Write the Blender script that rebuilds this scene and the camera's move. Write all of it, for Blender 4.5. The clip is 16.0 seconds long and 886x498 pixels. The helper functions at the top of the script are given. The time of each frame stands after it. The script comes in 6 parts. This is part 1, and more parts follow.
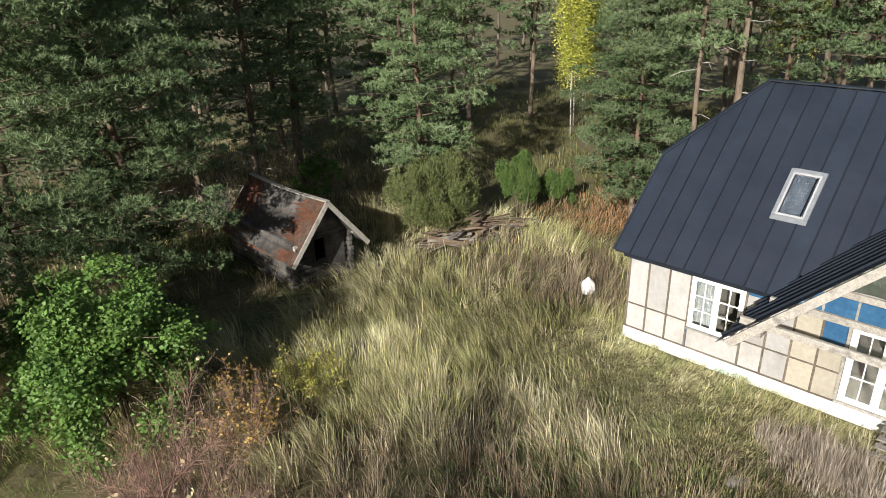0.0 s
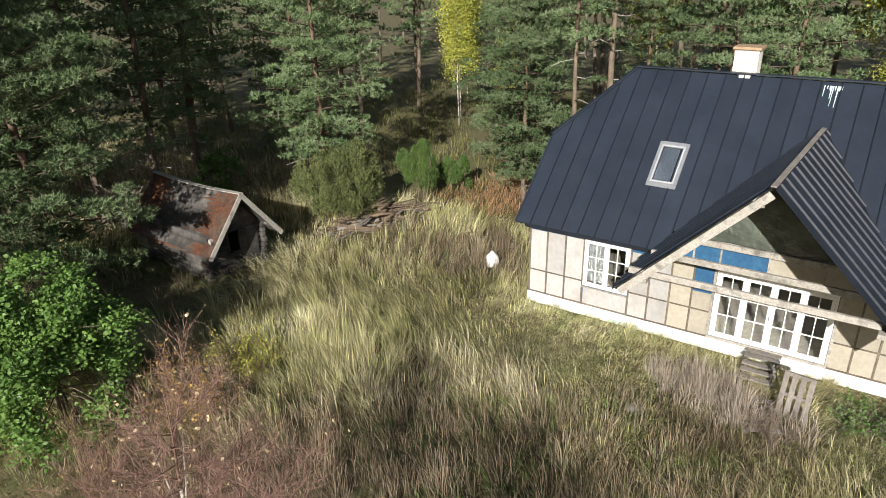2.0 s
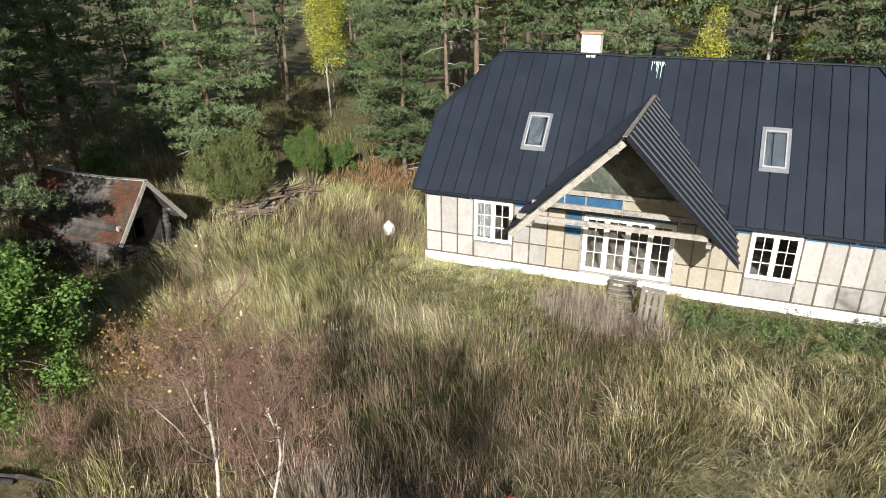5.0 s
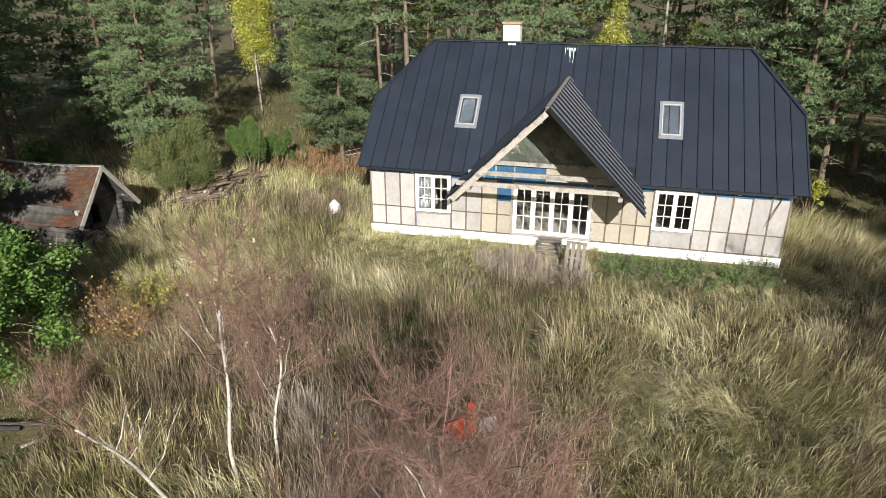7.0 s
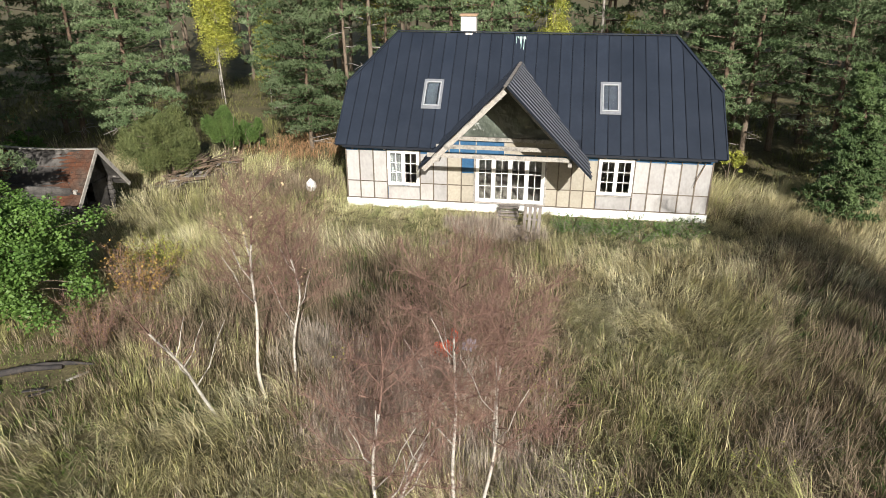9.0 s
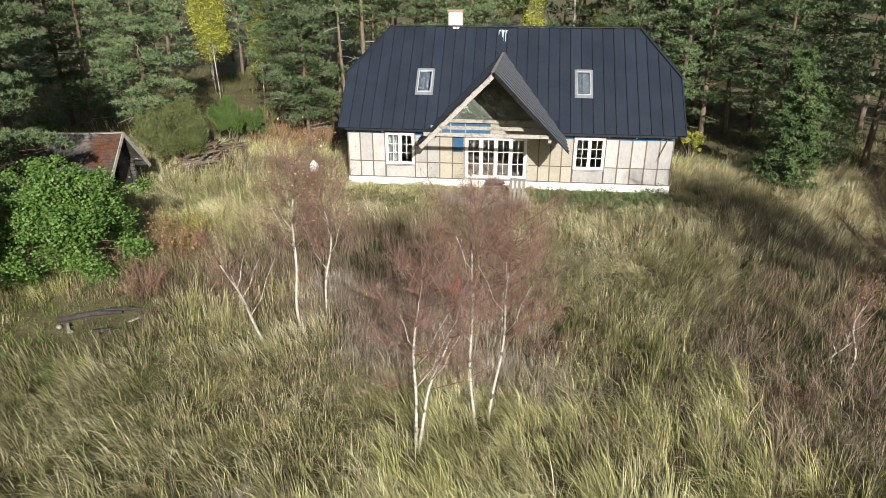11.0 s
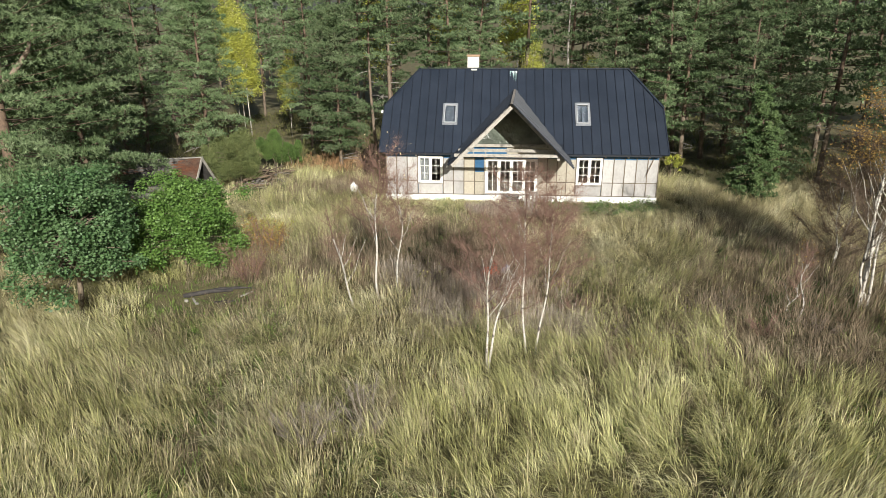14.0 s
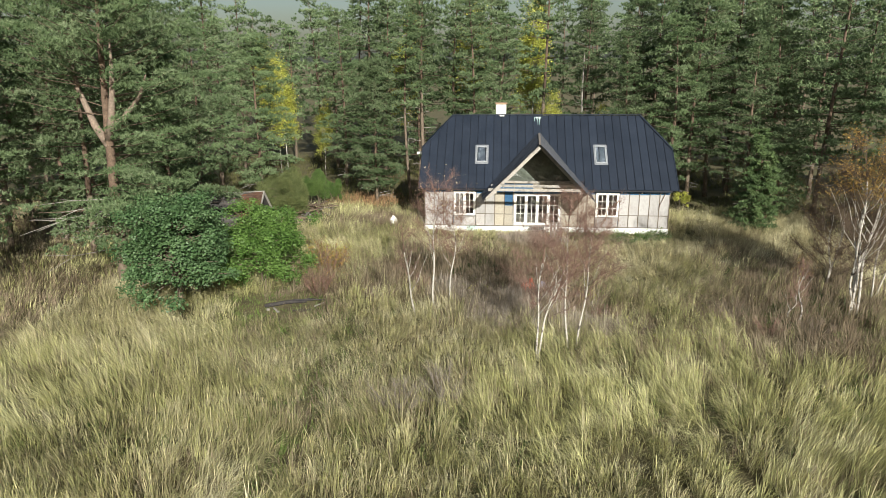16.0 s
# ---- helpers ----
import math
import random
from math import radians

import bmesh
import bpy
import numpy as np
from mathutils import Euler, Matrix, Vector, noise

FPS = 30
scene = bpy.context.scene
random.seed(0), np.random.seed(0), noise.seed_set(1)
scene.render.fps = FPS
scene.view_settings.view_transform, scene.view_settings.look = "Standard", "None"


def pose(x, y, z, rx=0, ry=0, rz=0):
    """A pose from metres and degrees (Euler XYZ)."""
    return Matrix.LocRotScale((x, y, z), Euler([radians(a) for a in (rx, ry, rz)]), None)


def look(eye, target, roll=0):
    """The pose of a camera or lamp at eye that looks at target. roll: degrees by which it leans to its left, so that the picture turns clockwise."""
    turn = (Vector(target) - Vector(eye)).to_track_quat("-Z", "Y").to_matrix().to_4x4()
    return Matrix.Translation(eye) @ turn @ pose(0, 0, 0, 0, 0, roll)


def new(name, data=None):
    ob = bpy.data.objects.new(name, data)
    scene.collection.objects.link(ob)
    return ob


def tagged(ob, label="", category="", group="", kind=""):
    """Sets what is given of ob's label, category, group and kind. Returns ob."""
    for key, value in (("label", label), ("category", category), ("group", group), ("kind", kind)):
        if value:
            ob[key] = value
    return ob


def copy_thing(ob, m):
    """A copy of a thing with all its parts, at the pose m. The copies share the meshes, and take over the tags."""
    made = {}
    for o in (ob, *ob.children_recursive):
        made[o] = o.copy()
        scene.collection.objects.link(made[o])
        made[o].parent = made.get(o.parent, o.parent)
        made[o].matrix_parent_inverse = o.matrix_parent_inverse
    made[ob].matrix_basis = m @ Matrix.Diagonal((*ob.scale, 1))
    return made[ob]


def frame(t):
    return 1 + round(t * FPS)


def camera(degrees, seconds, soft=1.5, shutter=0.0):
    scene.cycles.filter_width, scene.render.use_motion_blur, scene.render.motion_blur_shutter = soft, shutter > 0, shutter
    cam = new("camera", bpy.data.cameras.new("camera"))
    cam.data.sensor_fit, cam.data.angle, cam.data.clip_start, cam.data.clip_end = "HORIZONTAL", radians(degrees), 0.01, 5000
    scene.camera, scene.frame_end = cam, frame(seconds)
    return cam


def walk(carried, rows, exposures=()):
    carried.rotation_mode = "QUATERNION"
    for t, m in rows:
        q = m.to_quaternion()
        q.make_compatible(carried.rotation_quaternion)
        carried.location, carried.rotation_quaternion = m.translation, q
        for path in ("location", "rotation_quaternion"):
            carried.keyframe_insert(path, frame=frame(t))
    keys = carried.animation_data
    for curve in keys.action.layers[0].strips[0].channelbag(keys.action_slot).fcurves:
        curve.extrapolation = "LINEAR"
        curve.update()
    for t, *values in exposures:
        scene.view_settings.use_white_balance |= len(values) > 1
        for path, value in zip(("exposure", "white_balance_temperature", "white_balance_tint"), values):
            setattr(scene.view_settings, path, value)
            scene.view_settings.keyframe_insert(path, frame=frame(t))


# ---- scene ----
cam = camera(66.9, 16.0, 0.65)
PATH = [
    (0, (8.293, -16.051, 10.447), (7.009, -14.74, 9.653), -1.7),
    (0.5, (8.406, -16.486, 10.486), (7.194, -15.11, 9.688), -1.5),
    (1, (8.504, -16.929, 10.504), (7.356, -15.501, 9.703), -1.5),
    (1.5, (8.599, -17.37, 10.532), (7.51, -15.898, 9.727), -1.3),
    (2, (8.649, -17.826, 10.516), (7.627, -16.308, 9.71), -1.2),
    (2.5, (8.675, -18.325, 10.521), (7.715, -16.767, 9.714), -1.1),
    (3, (8.673, -18.866, 10.538), (7.772, -17.274, 9.729), -1.0),
    (3.5, (8.653, -19.394, 10.52), (7.817, -17.767, 9.711), -0.9),
    (4, (8.645, -19.908, 10.52), (7.873, -18.251, 9.708), -0.7),
    (6.5, (8.69, -23.196, 10.389), (8.212, -21.43, 9.582), -0.2),
    (7, (8.689, -23.997, 10.34), (8.263, -22.217, 9.534), -0.1),
    (7.5, (8.664, -24.828, 10.312), (8.287, -23.037, 9.506), -0.1),
    (8, (8.612, -25.68, 10.288), (8.275, -23.88, 9.483), -0.0),
    (8.5, (8.558, -26.551, 10.306), (8.257, -24.746, 9.5), -0.0),
    (9, (8.449, -27.41, 10.298), (8.174, -25.6, 9.492), -0.0),
    (9.5, (8.311, -28.289, 10.306), (8.061, -26.476, 9.499), 0.0),
    (10, (8.204, -29.206, 10.329), (7.973, -27.391, 9.521), 0.0),
    (12.5, (7.335, -34.086, 10.502), (7.177, -32.249, 9.726), -0.1),
    (13, (6.989, -35.135, 10.557), (6.836, -33.285, 9.812), -0.2),
    (13.5, (6.636, -36.266, 10.624), (6.485, -34.405, 9.906), -0.3),
    (14, (6.25, -37.406, 10.646), (6.1, -35.533, 9.962), -0.3),
    (14.5, (5.855, -38.523, 10.677), (5.706, -36.638, 10.026), -0.3),
    (15, (5.419, -39.644, 10.698), (5.268, -37.748, 10.08), -0.3),
    (15.5, (4.97, -40.775, 10.716), (4.819, -38.867, 10.132), -0.2),
    (16, (4.536, -41.877, 10.752), (4.382, -39.96, 10.203), -0.2),
]
walk(cam, [(t, look(eye, target, roll)) for t, eye, target, roll in PATH], exposures=((0, 0.65, 6500, 9), (9.5, 0.63, 6500, 10), (16, 0.60, 6500, 6)))

# ---- light ----
SUN_DIR = Vector((0.36, -1.0, 0.50)).normalized()      # towards the sun
world = bpy.data.worlds.new("world")
scene.world = world
world.use_nodes = True
wn = world.node_tree.nodes
wbg = wn["Background"]
sky = wn.new("ShaderNodeTexSky")
sky.sky_type = "NISHITA"
sky.sun_disc = False
sky.sun_elevation = math.asin(SUN_DIR.z)
sky.sun_rotation = math.atan2(SUN_DIR.x, SUN_DIR.y)
sky.air_density, sky.dust_density, sky.ozone_density = 1.0, 2.0, 1.0
world.node_tree.links.new(sky.outputs[0], wbg.inputs[0])
wbg.inputs[1].default_value = 0.05
sun_data = bpy.data.lights.new("sun", "SUN")
sun_data.energy, sun_data.angle, sun_data.color = 5.0, radians(0.6), (1.0, 0.95, 0.87)
sun = new("sun", sun_data)
sun.matrix_world = look(SUN_DIR * 80, (0, 0, 0))


# ---- materials ----
def srgb(h):
    c = [int(h[i:i + 2], 16) / 255 for i in (0, 2, 4)]
    return tuple((v / 12.92 if v <= 0.04045 else ((v + 0.055) / 1.055) ** 2.4) for v in c) + (1,)


def mat(name, colours, rough=0.8, scale=3.0, detail=6.0, bump=0.2, bump_scale=None, metal=0.0, fine=0.25, fine_scale=40.0,
        island=0.0, obj_random=0.0, stretch=(1, 1, 1), spec=0.4, translucent=0.0, dist=0.02, blotch=None):
    """A surface with colour variation at two scales: colours are spread over a coarse noise; fine noise and random per piece vary the value."""
    m = bpy.data.materials.new(name)
    m.use_nodes = True
    nt = m.node_tree
    n, l = nt.nodes, nt.links
    bsdf = n["Principled BSDF"]
    bsdf.inputs["Roughness"].default_value = rough
    bsdf.inputs["Metallic"].default_value = metal
    bsdf.inputs["Specular IOR Level"].default_value = spec
    co = n.new("ShaderNodeTexCoord")
    mp = n.new("ShaderNodeMapping")
    mp.inputs["Scale"].default_value = stretch
    geo = n.new("ShaderNodeNewGeometry")
    l.new(geo.outputs["Position"], mp.inputs["Vector"])
    src = mp.outputs["Vector"]
    nz = n.new("ShaderNodeTexNoise")
    nz.inputs["Scale"].default_value, nz.inputs["Detail"].default_value, nz.inputs["Roughness"].default_value = scale, detail, 0.6
    l.new(src, nz.inputs["Vector"])
    ramp = n.new("ShaderNodeValToRGB")
    els = ramp.color_ramp.elements
    while len(els) < len(colours):
        els.new(0.5)
    for i, c in enumerate(colours):
        els[i].position = 0.28 + 0.44 * i / max(1, len(colours) - 1)
        els[i].color = c
    l.new(nz.outputs["Fac"], ramp.inputs["Fac"])
    col = ramp.outputs["Color"]
    if blotch:
        bcol, bscale, lo, hi = blotch
        bn = n.new("ShaderNodeTexNoise")
        bn.inputs["Scale"].default_value, bn.inputs["Detail"].default_value = bscale, 5.0
        l.new(geo.outputs["Position"], bn.inputs["Vector"])
        br = n.new("ShaderNodeMapRange")
        br.inputs["From Min"].default_value, br.inputs["From Max"].default_value = lo, hi
        l.new(bn.outputs["Fac"], br.inputs["Value"])
        mx = n.new("ShaderNodeMix")
        mx.data_type = "RGBA"
        l.new(br.outputs["Result"], mx.inputs["Factor"])
        l.new(col, mx.inputs["A"])
        mx.inputs["B"].default_value = bcol
        col = mx.outputs["Result"]
    fn = n.new("ShaderNodeTexNoise")
    fn.inputs["Scale"].default_value, fn.inputs["Detail"].default_value = fine_scale, 4.0
    l.new(src, fn.inputs["Vector"])
    val = n.new("ShaderNodeMapRange")
    val.inputs["From Min"].default_value, val.inputs["From Max"].default_value = 0.25, 0.75
    val.inputs["To Min"].default_value, val.inputs["To Max"].default_value = 1 - fine, 1 + fine
    l.new(fn.outputs["Fac"], val.inputs["Value"])
    factor = val.outputs["Result"]
    for amount, kind in ((island, "i"), (obj_random, "o")):
        if amount:
            if kind == "i":
                r = geo.outputs["Random Per Island"]
            else:
                oi = n.new("ShaderNodeObjectInfo")
                r = oi.outputs["Random"]
            mr = n.new("ShaderNodeMapRange")
            mr.inputs["To Min"].default_value, mr.inputs["To Max"].default_value = 1 - amount, 1 + amount
            l.new(r, mr.inputs["Value"])
            mu = n.new("ShaderNodeMath")
            mu.operation = "MULTIPLY"
            l.new(factor, mu.inputs[0])
            l.new(mr.outputs["Result"], mu.inputs[1])
            factor = mu.outputs[0]
    vm = n.new("ShaderNodeVectorMath")
    vm.operation = "SCALE"
    l.new(col, vm.inputs[0])
    l.new(factor, vm.inputs["Scale"])
    l.new(vm.outputs["Vector"], bsdf.inputs["Base Color"])
    if bump:
        bp = n.new("ShaderNodeBump")
        bp.inputs["Strength"].default_value, bp.inputs["Distance"].default_value = bump, dist
        if bump_scale:
            b2 = n.new("ShaderNodeTexNoise")
            b2.inputs["Scale"].default_value, b2.inputs["Detail"].default_value = bump_scale, 5.0
            l.new(src, b2.inputs["Vector"])
            l.new(b2.outputs["Fac"], bp.inputs["Height"])
        else:
            l.new(fn.outputs["Fac"], bp.inputs["Height"])
        l.new(bp.outputs["Normal"], bsdf.inputs["Normal"])
    if translucent:
        tr = n.new("ShaderNodeBsdfTranslucent")
        l.new(vm.outputs["Vector"], tr.inputs["Color"])
        ms = n.new("ShaderNodeMixShader")
        ms.inputs[0].default_value = translucent
        l.new(bsdf.outputs[0], ms.inputs[1])
        l.new(tr.outputs[0], ms.inputs[2])
        l.new(ms.outputs[0], n["Material Output"].inputs["Surface"])
    return m


M_GROUND = mat("meadow_soil", [(0.06, 0.055, 0.028, 1), (0.13, 0.11, 0.055, 1), (0.085, 0.092, 0.036, 1)], 0.95, 0.8, 8, 0.8, 14, fine=0.5, fine_scale=12)
M_ROOF = mat("roof_metal", [(0.0135, 0.0195, 0.032, 1), (0.0215, 0.0285, 0.044, 1)], 0.5, 0.8, 4, 0.08, 2.5, fine=0.12, fine_scale=6, obj_random=0.12, spec=0.4)
M_SEAM = mat("roof_seam", [(0.008, 0.011, 0.018, 1), (0.013, 0.017, 0.026, 1)], 0.5, 2, 3, 0.05, fine=0.1)
M_CORR = mat("corrugated_sheet", [(0.011, 0.015, 0.024, 1), (0.020, 0.025, 0.037, 1)], 0.5, 1.5, 5, 0.1, fine=0.25, fine_scale=12, obj_random=0.1, spec=0.3)
M_PANEL = mat("wall_board", [(0.285, 0.274, 0.266, 1), (0.385, 0.376, 0.372, 1), (0.325, 0.308, 0.297, 1)], 0.9, 0.9, 5, 0.12, 30, fine=0.10, fine_scale=10, obj_random=0.14, stretch=(1, 1, 0.6))
M_PANEL_Y = mat("wall_board_yellow", [(0.33, 0.30, 0.245, 1), (0.40, 0.37, 0.31, 1)], 0.9, 1.2, 5, 0.12, 30, fine=0.10, fine_scale=10, obj_random=0.12)
M_WRAP = mat("blue_wrap", [(0.02, 0.075, 0.17, 1), (0.04, 0.13, 0.25, 1)], 0.5, 2.0, 5, 0.2, 9, fine=0.15, fine_scale=12)
M_BATTEN = mat("batten_wood", [(0.085, 0.068, 0.053, 1), (0.18, 0.15, 0.118, 1)], 0.85, 4, 5, 0.2, fine=0.35, fine_scale=30, obj_random=0.2)
M_PLINTH = mat("white_plinth", [(0.74, 0.76, 0.74, 1), (0.82, 0.83, 0.80, 1)], 0.85, 1.5, 6, 0.15, 25, fine=0.05, fine_scale=20, blotch=((0.48, 0.72, 0.66, 1), 0.5, 0.55, 0.68))
M_WHITE = mat("white_paint", [(0.76, 0.76, 0.74, 1), (0.82, 0.82, 0.80, 1)], 0.5, 3, 4, 0.05, fine=0.05)
M_PALEFRAME = mat("pale_grey_frame", [(0.30, 0.31, 0.33, 1), (0.40, 0.41, 0.43, 1)], 0.45, 3, 4, 0.05, fine=0.08)
M_OLDWOOD = mat("weathered_wood", [(0.13, 0.12, 0.108, 1), (0.35, 0.33, 0.30, 1), (0.24, 0.215, 0.188, 1)], 0.85, 3.5, 6, 0.35, 40, fine=0.25, fine_scale=30, obj_random=0.15)
M_GREYBOARD = mat("grey_board", [(0.13, 0.115, 0.105, 1), (0.25, 0.225, 0.205, 1)], 0.9, 3, 6, 0.35, 30, fine=0.3, fine_scale=25, obj_random=0.2)
M_DARKWOOD = mat("shed_log", [(0.02, 0.018, 0.017, 1), (0.05, 0.046, 0.043, 1), (0.15, 0.14, 0.13, 1)], 0.9, 1.2, 6, 0.4, 30, fine=0.3, fine_scale=24, obj_random=0.25)
M_MOSSROOF = mat("mossy_shingle", [(0.045, 0.034, 0.027, 1), (0.08, 0.064, 0.052, 1), (0.055, 0.034, 0.023, 1)], 0.95, 2.0, 7, 0.4, 20, fine=0.35, fine_scale=16, obj_random=0.22, island=0.15, blotch=((0.095, 0.038, 0.020, 1), 0.9, 0.34, 0.58))
M_BRICK = mat("white_brick", [(0.66, 0.64, 0.6, 1), (0.78, 0.76, 0.72, 1)], 0.85, 3, 5, 0.2, 30, fine=0.08, obj_random=0.06)
M_CAP = mat("chimney_cap", [(0.30, 0.20, 0.13, 1), (0.4, 0.28, 0.18, 1)], 0.7, 4, 4, 0.1)
M_FLASH = mat("grey_flashing", [(0.22, 0.235, 0.26, 1), (0.30, 0.315, 0.34, 1)], 0.4, 4, 4, 0.05, fine=0.1, metal=0.3)
M_FLOOR = mat("pale_floorboard", [(0.19, 0.175, 0.155, 1), (0.27, 0.25, 0.225, 1)], 0.6, 3, 5, 0.1, fine=0.15)
M_INNER = mat("inner_wall", [(0.30, 0.29, 0.27, 1), (0.36, 0.35, 0.33, 1)], 0.9, 1, 4, 0.1)
M_PLASTIC = mat("plastic_sheet", [(0.022, 0.027, 0.022, 1), (0.12, 0.14, 0.115, 1)], 0.35, 0.9, 4, 0.9, 2.2, fine=0.15, fine_scale=5, dist=0.12, spec=0.5)
M_PINE_BARK_LOW = mat("pine_bark_grey", [(0.10, 0.075, 0.055, 1), (0.20, 0.16, 0.12, 1)], 0.95, 6, 6, 0.7, 18, fine=0.35, fine_scale=20, stretch=(1, 1, 0.35))
M_PINE_BARK_TOP = mat("pine_bark_orange", [(0.085, 0.057, 0.041, 1), (0.175, 0.122, 0.087, 1)], 0.9, 5, 6, 0.5, 18, fine=0.3, fine_scale=16)
M_OLDSTEM = mat("old_pine_stem", [(0.15, 0.115, 0.09, 1), (0.28, 0.215, 0.17, 1)], 0.9, 4, 6, 0.5, 14, fine=0.3, fine_scale=12)
M_LIMB = mat("pine_limb", [(0.085, 0.06, 0.042, 1), (0.15, 0.11, 0.08, 1)], 0.9, 5, 5, 0.3, fine=0.3, fine_scale=16)
M_DEADTWIG = mat("dead_branch", [(0.22, 0.20, 0.18, 1), (0.36, 0.33, 0.3, 1)], 0.9, 5, 4, 0.2)
M_NEEDLE = mat("pine_needles", [(0.08, 0.13, 0.056, 1), (0.152, 0.212, 0.102, 1), (0.255, 0.315, 0.185, 1)], 0.6, 0.6, 3, 0, fine=0.3, fine_scale=2.2, island=0.16, obj_random=0.22, translucent=0.28, spec=0.2)
M_SPRUCE = mat("spruce_needles", [(0.065, 0.115, 0.04, 1), (0.135, 0.195, 0.075, 1)], 0.6, 0.8, 3, 0, fine=0.3, fine_scale=3, island=0.24, obj_random=0.1, translucent=0.1)
M_JUNIPER = mat("juniper_foliage", [(0.09, 0.115, 0.04, 1), (0.16, 0.18, 0.068, 1)], 0.65, 1.2, 3, 0, fine=0.3, fine_scale=4, island=0.24, translucent=0.15)
M_JUNIPER_GREEN = mat("green_juniper", [(0.06, 0.115, 0.025, 1), (0.11, 0.17, 0.045, 1)], 0.65, 1.2, 3, 0, fine=0.3, fine_scale=4, island=0.24, translucent=0.15)
# blue-grey that holds the sky's reflection in the roof windows
M_SKY_TINT = mat("sky_tint", [(0.13, 0.15, 0.20, 1), (0.19, 0.21, 0.26, 1)], 0.4, 3, 4, 0.1)
# for the added sheet that lightens the left window
M_PANE_SHEET = mat("pane_sheet", [(0.20, 0.21, 0.22, 1), (0.30, 0.31, 0.31, 1)], 0.9, 3, 4, 0.1, translucent=0.3)
M_LEAF_GREEN = mat("green_leaves", [(0.072, 0.15, 0.03, 1), (0.16, 0.265, 0.065, 1)], 0.5, 0.8, 3, 0, fine=0.25, fine_scale=4, island=0.24, translucent=0.3)
M_LEAF_OAK = mat("oak_leaves", [(0.055, 0.115, 0.042, 1), (0.12, 0.20, 0.085, 1)], 0.5, 0.8, 3, 0, fine=0.25, fine_scale=4, island=0.24, translucent=0.25)
M_LEAF_YELLOW = mat("yellow_leaves", [(0.28, 0.32, 0.06, 1), (0.52, 0.51, 0.11, 1)], 0.5, 1.0, 3, 0, fine=0.3, fine_scale=3, island=0.45, obj_random=0.15, translucent=0.35)
M_LEAF_ORANGE = mat("autumn_leaves", [(0.26, 0.17, 0.05, 1), (0.42, 0.28, 0.08, 1)], 0.5, 1.0, 3, 0, fine=0.25, fine_scale=4, island=0.4, translucent=0.3)
M_LEAF_PALE = mat("pale_leaves", [(0.45, 0.36, 0.20, 1), (0.62, 0.52, 0.32, 1)], 0.5, 1.0, 3, 0, fine=0.2, fine_scale=4, island=0.4, translucent=0.3)
M_TWIG = mat("birch_twig", [(0.148, 0.086, 0.068, 1), (0.245, 0.152, 0.12, 1)], 0.8, 2, 3, 0, fine=0.2, fine_scale=6, island=0.3)
M_TWIG_GREY = mat("grey_twig", [(0.19, 0.16, 0.135, 1), (0.30, 0.26, 0.225, 1)], 0.85, 2, 3, 0, fine=0.2, fine_scale=6, island=0.3)
M_WEEDTWIG = mat("weed_twig", [(0.135, 0.105, 0.08, 1), (0.23, 0.18, 0.14, 1)], 0.85, 2, 3, 0, fine=0.2, fine_scale=6, island=0.3)
M_BIRCH = mat("birch_bark", [(0.30, 0.275, 0.24, 1), (0.50, 0.475, 0.43, 1), (0.26, 0.235, 0.205, 1)], 0.75, 4, 5, 0.2, 12, fine=0.25, fine_scale=9, stretch=(1, 1, 2.2), blotch=((0.10, 0.085, 0.075, 1), 5.0, 0.56, 0.64))
M_STONE = mat("grey_stone", [(0.20, 0.185, 0.16, 1), (0.32, 0.30, 0.265, 1)], 0.9, 6, 6, 0.4, 20)
M_BAG = mat("white_bag", [(0.74, 0.74, 0.73, 1), (0.8, 0.8, 0.79, 1)], 0.5, 6, 4, 0.4, 8)
M_TARP = mat("orange_tarp", [(0.62, 0.055, 0.018, 1), (0.80, 0.12, 0.03, 1)], 0.35, 4, 4, 0.3, 12, fine=0.2, fine_scale=10)
M_GREYTARP = mat("lavender_sheet", [(0.20, 0.19, 0.25, 1), (0.34, 0.32, 0.38, 1)], 0.4, 4, 4, 0.3, 12)
M_CHAR = mat("charred_log", [(0.02, 0.02, 0.022, 1), (0.07, 0.06, 0.055, 1)], 0.85, 5, 5, 0.5, 20)


def glass_material():
    m = bpy.data.materials.new("window_glass")
    m.use_nodes = True
    b = m.node_tree.nodes["Principled BSDF"]
    b.inputs["Base Color"].default_value = (0.93, 0.96, 0.95, 1)
    b.inputs["Roughness"].default_value = 0.03
    b.inputs["Transmission Weight"].default_value = 1.0
    b.inputs["IOR"].default_value = 1.45
    return m


M_GLASS = glass_material()


# ---- building helpers ----
def part(name, bm, material, parent=None, label=""):
    """Links a bmesh as one mesh object under a thing or a part."""
    me = bpy.data.meshes.new(name)
    bm.to_mesh(me)
    bm.free()
    me.materials.append(material)
    ob = new(name, me)
    ob.parent = parent
    if label:
        ob["label"] = label
    return ob


def mesh_part(name, verts, faces, material, parent=None, smooth=False):
    me = bpy.data.meshes.new(name)
    me.from_pydata([tuple(v) for v in verts], [], faces)
    me.materials.append(material)
    if smooth:
        me.polygons.foreach_set("use_smooth", [True] * len(me.polygons))
    me.update()
    ob = new(name, me)
    ob.parent = parent
    return ob


def empty(name, m=None):
    ob = new(name)
    ob.empty_display_size = 0.2
    if m is not None:
        ob.matrix_world = m
    return ob


